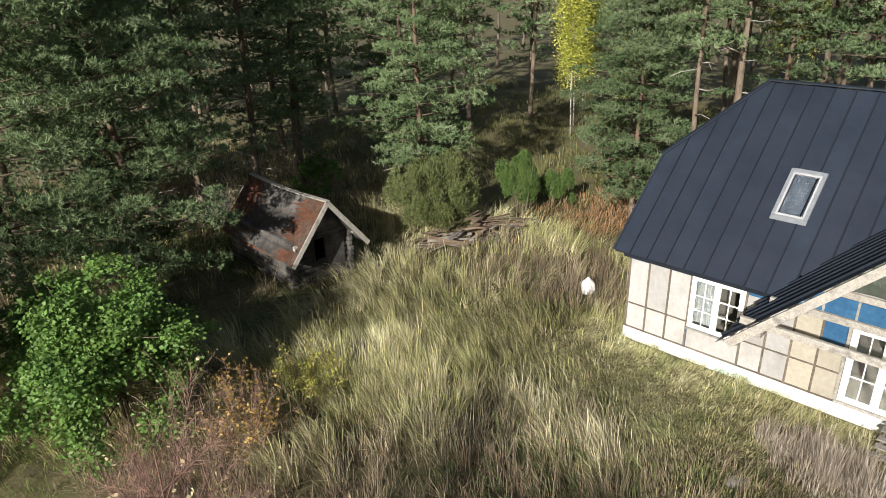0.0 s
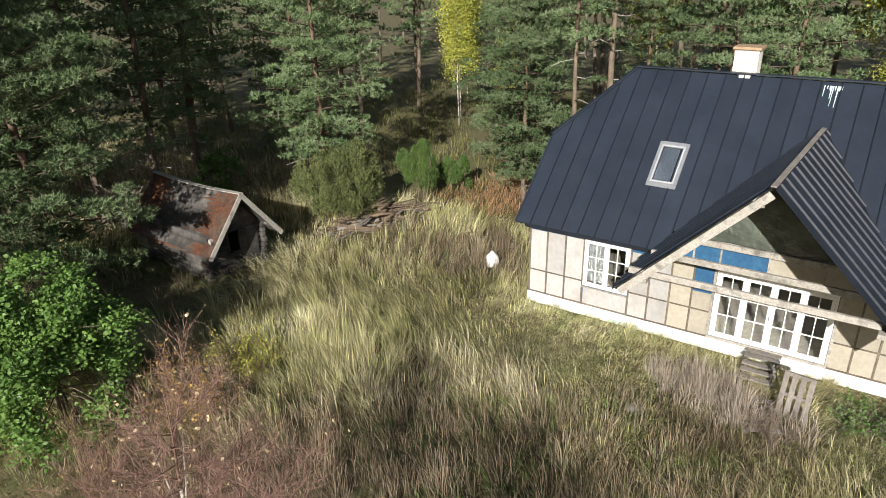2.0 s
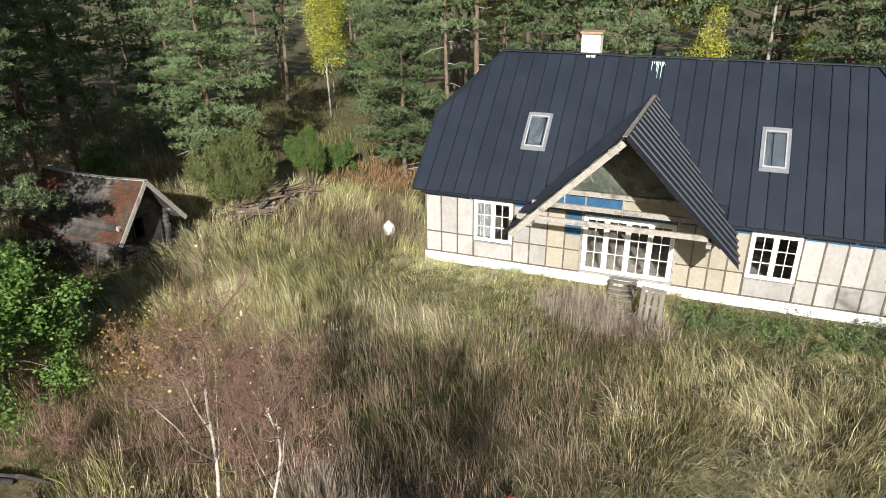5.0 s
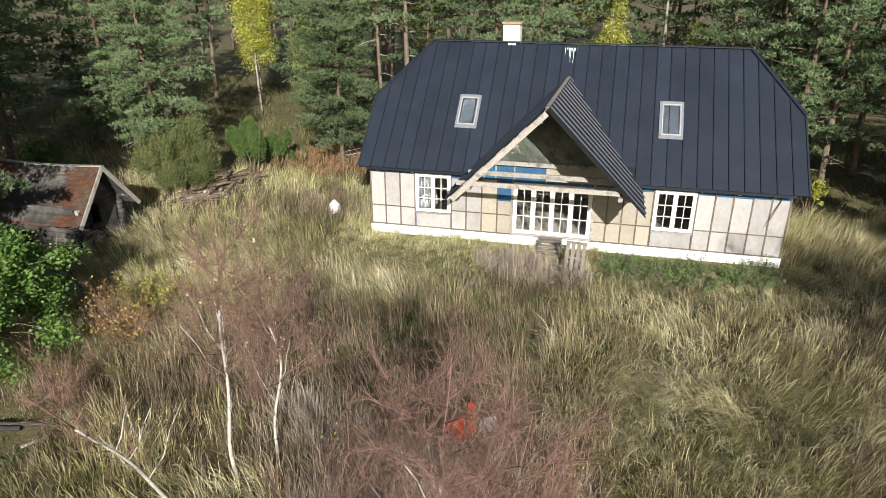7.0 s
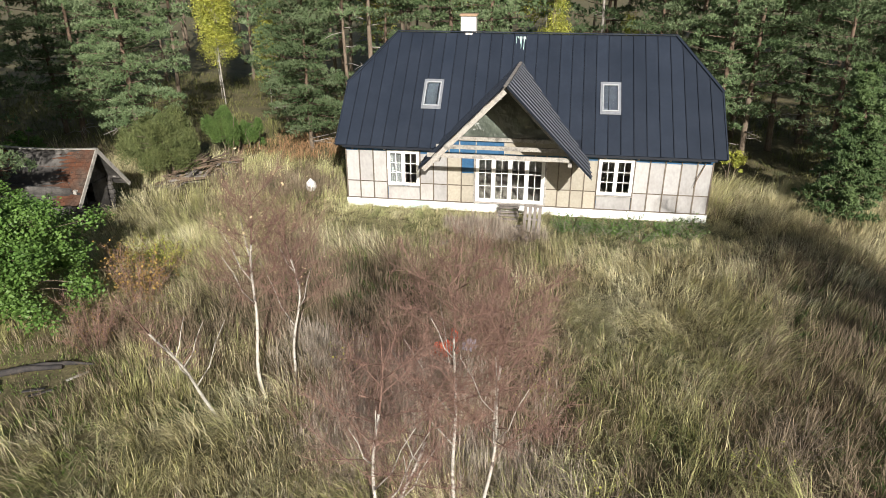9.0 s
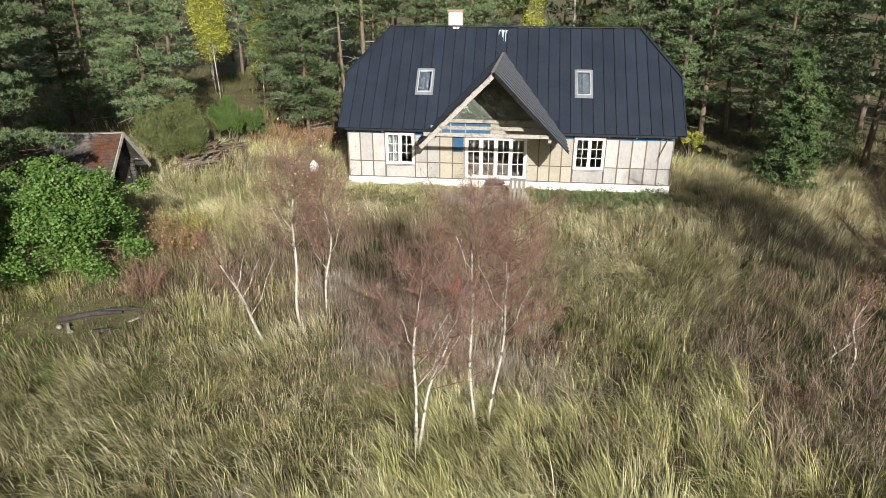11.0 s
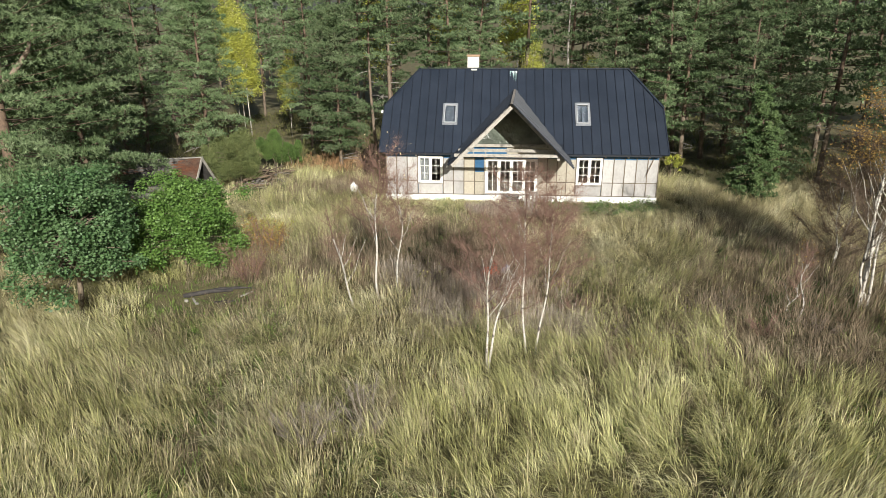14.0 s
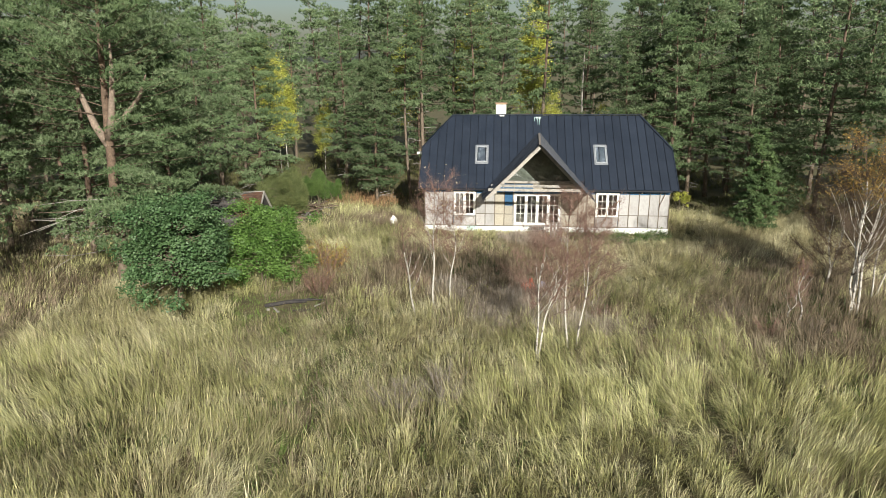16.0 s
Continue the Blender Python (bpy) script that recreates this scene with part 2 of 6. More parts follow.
def box(bm, x0, x1, y0, y1, z0, z1, m=None, bevel=0.0):
    vs = [bm.verts.new((x, y, z)) for x in (x0, x1) for y in (y0, y1) for z in (z0, z1)]
    fs = [bm.faces.new([vs[i] for i in q]) for q in ((0, 1, 3, 2), (4, 6, 7, 5), (0, 4, 5, 1), (2, 3, 7, 6), (0, 2, 6, 4), (1, 5, 7, 3))]
    if bevel:
        es = {e for f in fs for e in f.edges}
        r = bmesh.ops.bevel(bm, geom=list(es), offset=bevel, segments=1, affect="EDGES", clamp_overlap=True)
        vs = list({v for f in r["faces"] for v in f.verts} | {v for v in vs if v.is_valid})
    if m is not None:
        bmesh.ops.transform(bm, matrix=m, verts=[v for v in vs if v.is_valid])
    return vs


def bar(bm, a, b, w, h, up=(0, 0, 1), bevel=0.0):
    """A straight timber from a to b with width w across and height h along up."""
    a, b = Vector(a), Vector(b)
    d = (b - a)
    x = d.normalized()
    z = Vector(up)
    z = (z - x * z.dot(x)).normalized()
    y = z.cross(x)
    m = Matrix((x, y, z)).transposed().to_4x4()
    m.translation = a
    box(bm, 0, d.length, -w / 2, w / 2, -h / 2, h / 2, m, bevel)


def tube(bm, pts, radii, sides=6):
    rings = []
    for i, p in enumerate(pts):
        p = Vector(p)
        d = Vector(pts[min(i + 1, len(pts) - 1)]) - Vector(pts[max(i - 1, 0)])
        d.normalize()
        u = d.orthogonal().normalized()
        if rings:
            u = (last - d * last.dot(d)).normalized()
        last = u
        v = d.cross(u)
        rings.append([bm.verts.new(p + (u * math.cos(a) + v * math.sin(a)) * radii[i]) for a in [2 * math.pi * k / sides for k in range(sides)]])
    for a, b in zip(rings, rings[1:]):
        for k in range(sides):
            f = bm.faces.new((a[k], a[(k + 1) % sides], b[(k + 1) % sides], b[k]))
            f.smooth = True
    bm.faces.new(rings[-1])
    bm.faces.new(list(reversed(rings[0])))


def slab(bm, poly, up, t):
    """A plate: the polygon and its copy moved by -t along up."""
    up = Vector(up).normalized()
    a = [bm.verts.new(Vector(p)) for p in poly]
    b = [bm.verts.new(Vector(p) - up * t) for p in poly]
    bm.faces.new(a)
    bm.faces.new(list(reversed(b)))
    n = len(a)
    for i in range(n):
        bm.faces.new((a[i], b[i], b[(i + 1) % n], a[(i + 1) % n]))


def ground_z(x, y):
    """Height of the meadow: nearly level, a little higher away from the house, with soft humps."""
    s = min(1.0, max(0.0, (-y - 3) / 14))
    f = min(1.0, max(0.0, (math.hypot(x - 7, y + 5) - 60) / 200))
    near = 0.0 if (-1 < x < 16.5 and -1.5 < y < 9) else 1.0
    return 0.12 * s + near * 0.10 * noise.noise(Vector((x * 0.22, y * 0.22, 3.1))) * (1 + 2 * f)


# ---- ground ----
def make_ground():
    xs = sorted(set([round(-40 + i * 1.0, 2) for i in range(96)] + [-1500, -700, -350, -180, -100, -65, 75, 110, 190, 360, 700, 1500]))
    ys = sorted(set([round(-52 + i * 1.0, 2) for i in range(100)] + [-1500, -700, -350, -180, -110, -75, 65, 100, 180, 350, 700, 1500]))
    verts = [(x, y, ground_z(x, y)) for y in ys for x in xs]
    w = len(xs)
    faces = [(j * w + i, j * w + i + 1, (j + 1) * w + i + 1, (j + 1) * w + i) for j in range(len(ys) - 1) for i in range(w - 1)]
    g = mesh_part("ground", verts, faces, M_GROUND, smooth=True)
    return tagged(g, "rough meadow soil under tall dry grass", "ground", kind="structure")


make_ground()

# ---- house ----
HX0, HX1 = 0.0, 15.33
EAVE_Y, EAVE_Z, RIDGE_Y, RIDGE_Z = -0.45, 2.87, 4.2, 7.02
RX0, RX1 = -0.33, 15.74            # verges
RR0, RR1 = 1.60, 13.95             # ridge ends
HIP_Y = 1.98
SLOPE = (RIDGE_Z - EAVE_Z) / (RIDGE_Y - EAVE_Y)
DEPTH = 2 * RIDGE_Y                # back wall
ROOF_N = Vector((0, -SLOPE, 1)).normalized()
PLINTH_Z, FLOOR_Z, JOINT_Z, WALL_Z = 0.36, 0.48, 1.17, 2.98
WIN = ((1.86, 3.26), (10.80, 12.22))
WIN_Z = (1.05, 2.60)
DOOR, DOOR_Z = (5.70, 8.62), (0.48, 2.50)
CAN_X0, CAN_X1, CAN_AX, CAN_Z, CAN_LOW, CAN_Y = 3.93, 10.07, 7.0, 5.87, 2.76, -3.10
CAN_BX = 7.3                       # ridge of the canopy where it meets the roof


def roof_z(y):
    return EAVE_Z + (y - EAVE_Y) * SLOPE


house = tagged(empty("house"), "unfinished house with dark metal roof, beige wall boards, white plinth", "house")


def front_wall():
    bm = bmesh.new()
    ya, yb = 0.0, 0.22
    cuts = [(HX0, WIN[0][0], PLINTH_Z, WALL_Z), (WIN[0][0], WIN[0][1], PLINTH_Z, WIN_Z[0]), (WIN[0][0], WIN[0][1], WIN_Z[1], WALL_Z),
            (WIN[0][1], DOOR[0], PLINTH_Z, WALL_Z), (DOOR[0], DOOR[1], PLINTH_Z, DOOR_Z[0]), (DOOR[0], DOOR[1], DOOR_Z[1], WALL_Z),
            (DOOR[1], WIN[1][0], PLINTH_Z, WALL_Z), (WIN[1][0], WIN[1][1], PLINTH_Z, WIN_Z[0]), (WIN[1][0], WIN[1][1], WIN_Z[1], WALL_Z),
            (WIN[1][1], HX1, PLINTH_Z, WALL_Z)]
    for x0, x1, z0, z1 in cuts:
        box(bm, x0, x1, ya, yb, z0, z1)
    bmesh.ops.remove_doubles(bm, verts=bm.verts, dist=0.0005)
    part("wall_front", bm, M_WRAP, house, "timber wall covered with blue wrap under the boards")
    bm = bmesh.new()
    box(bm, HX0, HX0 + 0.22, 0.22, DEPTH - 0.22, PLINTH_Z, WALL_Z)
    slab(bm, [(HX0 + 0.05, 0.25, WALL_Z), (HX0 + 0.05, DEPTH - 0.25, WALL_Z), (HX0 + 0.05, DEPTH - HIP_Y, 4.85), (HX0 + 0.05, HIP_Y, 4.85)], (-1, 0, 0), 0.15)
    part("wall_gable", bm, M_PANEL, house)
    bm = bmesh.new()
    box(bm, HX1 - 0.22, HX1, 0.22, DEPTH - 0.22, PLINTH_Z, WALL_Z)
    slab(bm, [(HX1 - 0.05, 0.25, WALL_Z), (HX1 - 0.05, DEPTH - 0.25, WALL_Z), (HX1 - 0.05, DEPTH - HIP_Y, 4.85), (HX1 - 0.05, HIP_Y, 4.85)], (1, 0, 0), 0.15)
    part("wall_gable", bm, M_PANEL, house)
    bm = bmesh.new()
    box(bm, HX0, HX1, DEPTH - 0.22, DEPTH, PLINTH_Z, WALL_Z)
    part("wall_back", bm, M_PANEL, house)
    bm = bmesh.new()
    box(bm, HX0 - 0.03, HX1 + 0.03, -0.05, DEPTH + 0.05, -0.4, PLINTH_Z, bevel=0.012)
    part("plinth", bm, M_PLINTH, house, "white insulated plinth with pale green patches")
    bm = bmesh.new()
    box(bm, HX0 + 0.22, HX1 - 0.22, 0.22, DEPTH - 0.22, PLINTH_Z + 0.004, FLOOR_Z)
    part("inner_floor", bm, M_FLOOR, house)
    bm = bmesh.new()
    box(bm, HX0 + 0.22, HX1 - 0.22, 0.22, DEPTH - 0.22, 2.72, 2.84)
    for x in (4.6, 9.6):
        box(bm, x, x + 0.12, 0.22, DEPTH - 0.22, FLOOR_Z, 2.72)
    box(bm, HX0 + 0.22, HX1 - 0.22, 4.6, 4.72, FLOOR_Z, 2.72)
    part("inner_wall", bm, M_INNER, house)


front_wall()


def wall_board(x0, x1, z0, z1, material=M_PANEL):
    bm = bmesh.new()
    g = 0.012
    box(bm, x0 + g, x1 - g, -0.022, -0.002, z0 + g, z1 - g)
    return part("wall_board", bm, material, house)


def batten(x, z0, z1, w=0.05):
    bm = bmesh.new()
    box(bm, x - w / 2, x + w / 2, -0.045, -0.023, z0, z1)
    return part("batten", bm, M_BATTEN, house)


def rail(x0, x1, z, w=0.04, material=M_BATTEN):
    bm = bmesh.new()
    box(bm, x0, x1, -0.040, -0.023, z - w / 2, z + w / 2)
    return part("batten", bm, material, house)


rnd = random.Random(4)
TOP_Z = 2.56
bays = [(0.0, WIN[0][0], 3), (WIN[0][1], DOOR[0], 4), (DOOR[1], WIN[1][0], 4), (WIN[1][1], HX1, 5)]
for bi, (a, b, n) in enumerate(bays):
    step = (b - a) / n
    for i in range(n):
        x0, x1 = a + i * step, a + (i + 1) * step
        m = M_PANEL_Y if (bi == 2 or (bi == 1 and i >= 2)) else M_PANEL
        wall_board(x0, x1, PLINTH_Z + 0.01, JOINT_Z, m)
        if bi == 1 and i == 3:
            wall_board(x0, x1, JOINT_Z, 1.72, m)
        else:
            wall_board(x0, x1, JOINT_Z, TOP_Z - 0.08 * rnd.random(), m)
        if i:
            batten(x0 + rnd.uniform(-0.01, 0.01), PLINTH_Z, TOP_Z + 0.05)
    rail(a + 0.03, b - 0.03, JOINT_Z + rnd.uniform(-0.01, 0.01))
    batten(a + 0.03, PLINTH_Z, TOP_Z + 0.05)
    batten(b - 0.03, PLINTH_Z, TOP_Z + 0.05)
    rail(a, b, PLINTH_Z + 0.03, 0.05)
for x0, x1 in WIN:
    wall_board(x0, x1, PLINTH_Z + 0.01, WIN_Z[0] - 0.05)
    rail(x0, x1, PLINTH_Z + 0.03, 0.05)

# loose brackets under the eave
for x in (0.35, 1.75, 3.05, 11.0, 12.35, 13.6, 14.75):
    bm = bmesh.new()
    box(bm, x - 0.05, x + 0.05, -0.12, -0.046, 2.60, 2.72, bevel=0.01)
    part("eave_bracket", bm, M_WHITE if x in (1.75, 13.6) else M_OLDWOOD, house)


def casement(parent, x0, x1, z0, z1, cols, rows, y0=-0.05, stile=0.075, bar_w=0.024, open_lower=0.0):
    """One glazed leaf with its frame, its glazing bars and one pane of glass."""
    bm = bmesh.new()
    for a, b in ((x0, x0 + stile), (x1 - stile, x1)):
        box(bm, a, b, y0, y0 + 0.05, z0, z1)
    for a, b in ((z0, z0 + stile + open_lower), (z1 - stile, z1)):
        box(bm, x0 + stile, x1 - stile, y0 + 0.003, y0 + 0.047, a, b)
    leaf = part("leaf", bm, M_WHITE, parent)
    ix0, ix1, iz0, iz1 = x0 + stile, x1 - stile, z0 + stile + open_lower, z1 - stile
    for i in range(1, cols):
        x = ix0 + (ix1 - ix0) * i / cols
        bm = bmesh.new()
        box(bm, x - bar_w / 2, x + bar_w / 2, y0 + 0.008, y0 + 0.042, iz0, iz1)
        part("glazing_bar", bm, M_WHITE, parent)
    for j in range(1, rows):
        z = iz0 + (iz1 - iz0) * j / rows
        bm = bmesh.new()
        box(bm, ix0, ix1, y0 + 0.010, y0 + 0.040, z - bar_w / 2, z + bar_w / 2)
        part("glazing_bar", bm, M_WHITE, parent)
    bm = bmesh.new()
    box(bm, ix0, ix1, y0 + 0.022, y0 + 0.028, iz0, iz1)
    g = part("pane", bm, M_GLASS, parent)
    g.visible_shadow = False
    return leaf


def window(x0, x1):
    bm = bmesh.new()
    f = 0.055
    for a, b in ((x0, x0 + f), (x1 - f, x1)):
        box(bm, a, b, -0.06, 0.10, WIN_Z[0], WIN_Z[1])
    for a, b in ((WIN_Z[0], WIN_Z[0] + f), (WIN_Z[1] - f, WIN_Z[1])):
        box(bm, x0 + f, x1 - f, -0.058, 0.098, a, b)
    w = part("window", bm, M_WHITE, house, "white two-leaf window with six panes a leaf")
    mid = (x0 + x1) / 2
    casement(w, x0 + f, mid - 0.004, WIN_Z[0] + f, WIN_Z[1] - f, 2, 3, y0=-0.075)
    casement(w, mid + 0.004, x1 - f, WIN_Z[0] + f, WIN_Z[1] - f, 2, 3, y0=-0.075)
    bm = bmesh.new()
    box(bm, x0 - 0.02, x1 + 0.02, -0.12, -0.06, WIN_Z[0] - 0.05, WIN_Z[0] - 0.015)
    part("window_sill", bm, M_OLDWOOD, w)
    return w


w_left = window(*WIN[0])
window(*WIN[1])
# added folded sheet inside the left window, only there to make its panes pale
bm = bmesh.new()
cols = [(1.92 + 0.62 * i / 40, 0.20 + 0.025 * math.sin(i * 0.9) + 0.012 * math.sin(i * 2.3)) for i in range(41)]
top = [bm.verts.new((x, y, 2.55)) for x, y in cols]
low = [bm.verts.new((x, y, 1.12)) for x, y in cols]
for i in range(40):
    bm.faces.new((low[i], low[i + 1], top[i + 1], top[i]))
part("pane_lightener", bm, M_PANE_SHEET, w_left, "added pale grey sheet behind the panes that lightens them")


def garden_doors():
    f = 0.06
    x0, x1 = DOOR
    z0, z1 = DOOR_Z
    d = empty("garden_doors")
    d.parent = house
    d["label"] = "four-leaf white glazed garden doors with six panes a leaf"
    for a, b in ((x0, x0 + f), (x1 - f, x1)):
        bm = bmesh.new()
        box(bm, a, b, -0.06, 0.10, z0, z1)
        part("door_jamb", bm, M_WHITE, d)
    for a, b in ((z0, z0 + f), (z1 - f, z1)):
        bm = bmesh.new()
        box(bm, x0 + f, x1 - f, -0.058, 0.098, a, b)
        part("door_rail", bm, M_WHITE, d)
    w = (x1 - x0 - 2 * f) / 4
    for i in range(4):
        a = x0 + f + i * w
        casement(d, a + 0.003, a + w - 0.003, z0 + f, z1 - f, 2, 3, y0=-0.078, stile=0.085, bar_w=0.024)
    bm = bmesh.new()
    box(bm, x0 + 2 * w + 0.03, x0 + 2 * w + 0.05, -0.13, -0.08, 1.35, 1.50)
    part("handle", bm, M_FLASH, d)
    bm = bmesh.new()
    box(bm, x0 - 0.06, x1 + 0.06, -0.14, -0.06, z0 - 0.06, z0 - 0.005, bevel=0.008)
    part("threshold", bm, M_OLDWOOD, d)
    for x in (x0 - 0.05, x1 + 0.05):
        bm = bmesh.new()
        box(bm, x - 0.035, x + 0.035, -0.06, -0.024, z0 - 0.05, 2.62)
        part("door_casing", bm, M_OLDWOOD, d)


garden_doors()


def roof_point(x, y, lift=0.0):
    p = Vector((x, y, roof_z(y)))
    return p + ROOF_N * lift


def upper_y(x):
    """Where the front slope ends at x: on the ridge, or on the line of a half hip."""
    if x < RR0:
        return HIP_Y + (x - RX0) / (RR0 - RX0) * (RIDGE_Y - HIP_Y)
    if x > RR1:
        return HIP_Y + (RX1 - x) / (RX1 - RR1) * (RIDGE_Y - HIP_Y)
    return RIDGE_Y


def canopy_free(x):
    """Lower end of the front slope: the eave is cut away below the canopy."""
    return EAVE_Y if x <= CAN_X0 + 0.42 or x >= CAN_X1 - 0.25 else 0.06


def front_roof():
    bm = bmesh.new()      # underlay with thickness, lets the panels sit on it
    poly = [(RX0 + 0.02, EAVE_Y + 0.02), (CAN_X0 + 0.42, EAVE_Y + 0.02), (CAN_X0 + 0.42, 0.1), (CAN_X1 - 0.3, 0.1), (CAN_X1 - 0.3, EAVE_Y + 0.02), (RX1 - 0.02, EAVE_Y + 0.02),
            (RX1 - 0.02, HIP_Y), (RR1, RIDGE_Y), (RR0, RIDGE_Y), (RX0 + 0.02, HIP_Y)]
    slab(bm, [roof_point(x, y, -0.012) for x, y in poly], ROOF_N, 0.12)
    # back slope
    bp = [(RX1 - 0.02, DEPTH - EAVE_Y), (RX0 + 0.02, DEPTH - EAVE_Y), (RX0 + 0.02, DEPTH - HIP_Y), (RR0, RIDGE_Y), (RR1, RIDGE_Y), (RX1 - 0.02, DEPTH - HIP_Y)]
    nb = Vector((0, SLOPE, 1)).normalized()
    slab(bm, [Vector((x, y, roof_z(DEPTH - y))) - nb * 0.012 for x, y in bp], nb, 0.12)
    for x0, xr, s in ((RX0, RR0, -1), (RX1, RR1, 1)):
        tri = [Vector((x0, HIP_Y, roof_z(HIP_Y))), Vector((x0, DEPTH - HIP_Y, roof_z(HIP_Y))), Vector((xr, RIDGE_Y, RIDGE_Z))]
        if s < 0:
            tri = [tri[1], tri[0], tri[2]]
        n = (tri[1] - tri[0]).cross(tri[2] - tri[0]).normalized()
        slab(bm, tri, n, 0.1)
    roof = part("roof", bm, M_SEAM, house, "dark blue-grey standing-seam metal roof with half hips")
    n = 31
    step = (RX1 - RX0) / n
    for i in range(n):
        x0, x1 = RX0 + i * step + 0.004, RX0 + (i + 1) * step - 0.004
        mids = [x for x in (RR0, RR1) if x0 + 0.01 < x < x1 - 0.01]
        xs = [x0] + sorted(mids) + [x1]
        low = max(canopy_free(x0 + 0.01), canopy_free(x1 - 0.01))
        pts = [(x0, low), (x1, low)] + [(x, upper_y(x)) for x in reversed(xs)]
        bm = bmesh.new()
        slab(bm, [roof_point(x, y, 0.0) for x, y in pts], ROOF_N, 0.008)
        part("roof_panel", bm, M_ROOF, roof)
        if i:
            xs_ = RX0 + i * step
            bm = bmesh.new()
            lo = canopy_free(xs_)
            bar(bm, roof_point(xs_, lo + 0.01, 0.014), roof_point(xs_, upper_y(xs_) - 0.03, 0.014), 0.032, 0.05, ROOF_N)
            part("roof_seam", bm, M_SEAM, roof)
    # caps on the ridge, the half hips and the verges
    def cap(a, b, w=0.16):
        bm = bmesh.new()
        bar(bm, a, b, w, 0.035, (0, 0, 1), bevel=0.008)
        part("roof_cap", bm, M_ROOF, roof)
    cap((RR0 - 0.05, RIDGE_Y, RIDGE_Z + 0.045), (RR1 + 0.05, RIDGE_Y, RIDGE_Z + 0.045), 0.24)
    for x0, xr in ((RX0, RR0), (RX1, RR1)):
        cap((x0, HIP_Y, roof_z(HIP_Y) + 0.04), (xr, RIDGE_Y, RIDGE_Z + 0.04))
        cap((x0, DEPTH - HIP_Y, roof_z(HIP_Y) + 0.04), (xr, RIDGE_Y, RIDGE_Z + 0.04))
        s = 0.03 if x0 < 5 else -0.03
        cap(roof_point(x0 + s, EAVE_Y, 0.02), roof_point(x0 + s, HIP_Y, 0.02), 0.06)
    # blue wrap showing below the eave, gutter boards
    for a, b in ((RX0 + 0.33, CAN_X0 + 0.2), (CAN_X1 - 0.2, RX1 - 0.4)):
        bm = bmesh.new()
        bar(bm, (a, EAVE_Y + 0.06, EAVE_Z - 0.08), (b, EAVE_Y + 0.06, EAVE_Z - 0.08), 0.03, 0.1)
        part("fascia", bm, M_SEAM, roof)
    return roof


roof = front_roof()


def skylight(x0, x1, y0, y1):
    """A roof window lying in the front slope, between y0 and y1 in plan."""
    m = Matrix((Vector((1, 0, 0)), (roof_point(0, y1) - roof_point(0, y0)).normalized(), ROOF_N)).transposed().to_4x4()
    m.translation = roof_point((x0 + x1) / 2, (y0 + y1) / 2)
    w, h = (x1 - x0) / 2, (roof_point(0, y1) - roof_point(0, y0)).length / 2
    bm = bmesh.new()
    box(bm, -w, w, -h, -h + 0.13, 0.01, 0.045, m, 0.006)
    box(bm, -w, -w + 0.09, -h + 0.13, h, 0.01, 0.06, m)
    box(bm, w - 0.09, w, -h + 0.13, h, 0.01, 0.06, m)
    box(bm, -w + 0.09, w - 0.09, h - 0.12, h, 0.01, 0.075, m)
    s = part("skylight", bm, M_FLASH, house, "roof window with grey flashing and a white inner frame")
    bm = bmesh.new()
    a, b, c, d = -w + 0.09, w - 0.09, -h + 0.13, h - 0.12
    for q in ((a, a + 0.045, c, d), (b - 0.045, b, c, d), (a + 0.045, b - 0.045, c, c + 0.06), (a + 0.045, b - 0.045, d - 0.06, d)):
        box(bm, *q, 0.012, 0.085, m)
    part("frame", bm, M_PALEFRAME, s)
    bm = bmesh.new()
    box(bm, a + 0.06, b - 0.06, c + 0.07, d - 0.06, 0.055, 0.063, m)
    g = part("pane", bm, M_GLASS, s)
    # plate under the glass, the reflected sky is painted into its colour
    bm = bmesh.new()
    box(bm, a + 0.06, b - 0.06, c + 0.07, d - 0.06, 0.013, 0.016, m)
    part("sky_tint_plate", bm, M_SKY_TINT, s, "blue-grey plate for the interior, with reflected sky put into its colour")
    return s


skylight(3.16, 4.02, 1.02, 2.18)
skylight(10.73, 11.58, 1.02, 2.24)


def chimney():
    bm = bmesh.new()
    box(bm, 4.47, 5.11, 4.33, 4.93, 6.5, 7.72)
    c = part("chimney", bm, M_INNER, house, "white brick chimney with a brown cap")
    z, k = 6.72, 0
    while z < 7.70:
        off = 0.12 if k % 2 else 0.0
        for face in range(4):
            L = 0.68 if face % 2 == 0 else 0.64
            x = 0.0
            first = True
            while x < L - 0.02:
                ln = 0.24 if not (first and off) else 0.12
                ln = min(ln, L - x)
                bm = bmesh.new()
                u0, u1 = x + 0.004, x + ln - 0.004
                if face == 0:
                    box(bm, 4.45 + u0, 4.45 + u1, 4.305, 4.335, z + 0.005, z + 0.07)
                elif face == 2:
                    box(bm, 4.45 + u0, 4.45 + u1, 4.925, 4.955, z + 0.005, z + 0.07)
                elif face == 1:
                    box(bm, 5.105, 5.13, 4.315 + u0, 4.315 + u1, z + 0.005, z + 0.07)
                else:
                    box(bm, 4.445, 4.475, 4.315 + u0, 4.315 + u1, z + 0.005, z + 0.07)
                part("brick", bm, M_BRICK, c)
                x += ln
                first = False
        z += 0.075
        k += 1
    bm = bmesh.new()
    box(bm, 4.39, 5.19, 4.25, 5.01, 7.725, 7.81, bevel=0.012)
    part("cap", bm, M_CAP, c)
    bm = bmesh.new()
    slab(bm, [roof_point(4.70, 4.10, 0.03), roof_point(5.0, 4.10, 0.03), roof_point(5.02, 4.2, 0.03), roof_point(4.68, 4.2, 0.03)], ROOF_N, 0.02)
    part("flashing", bm, M_BRICK, c)


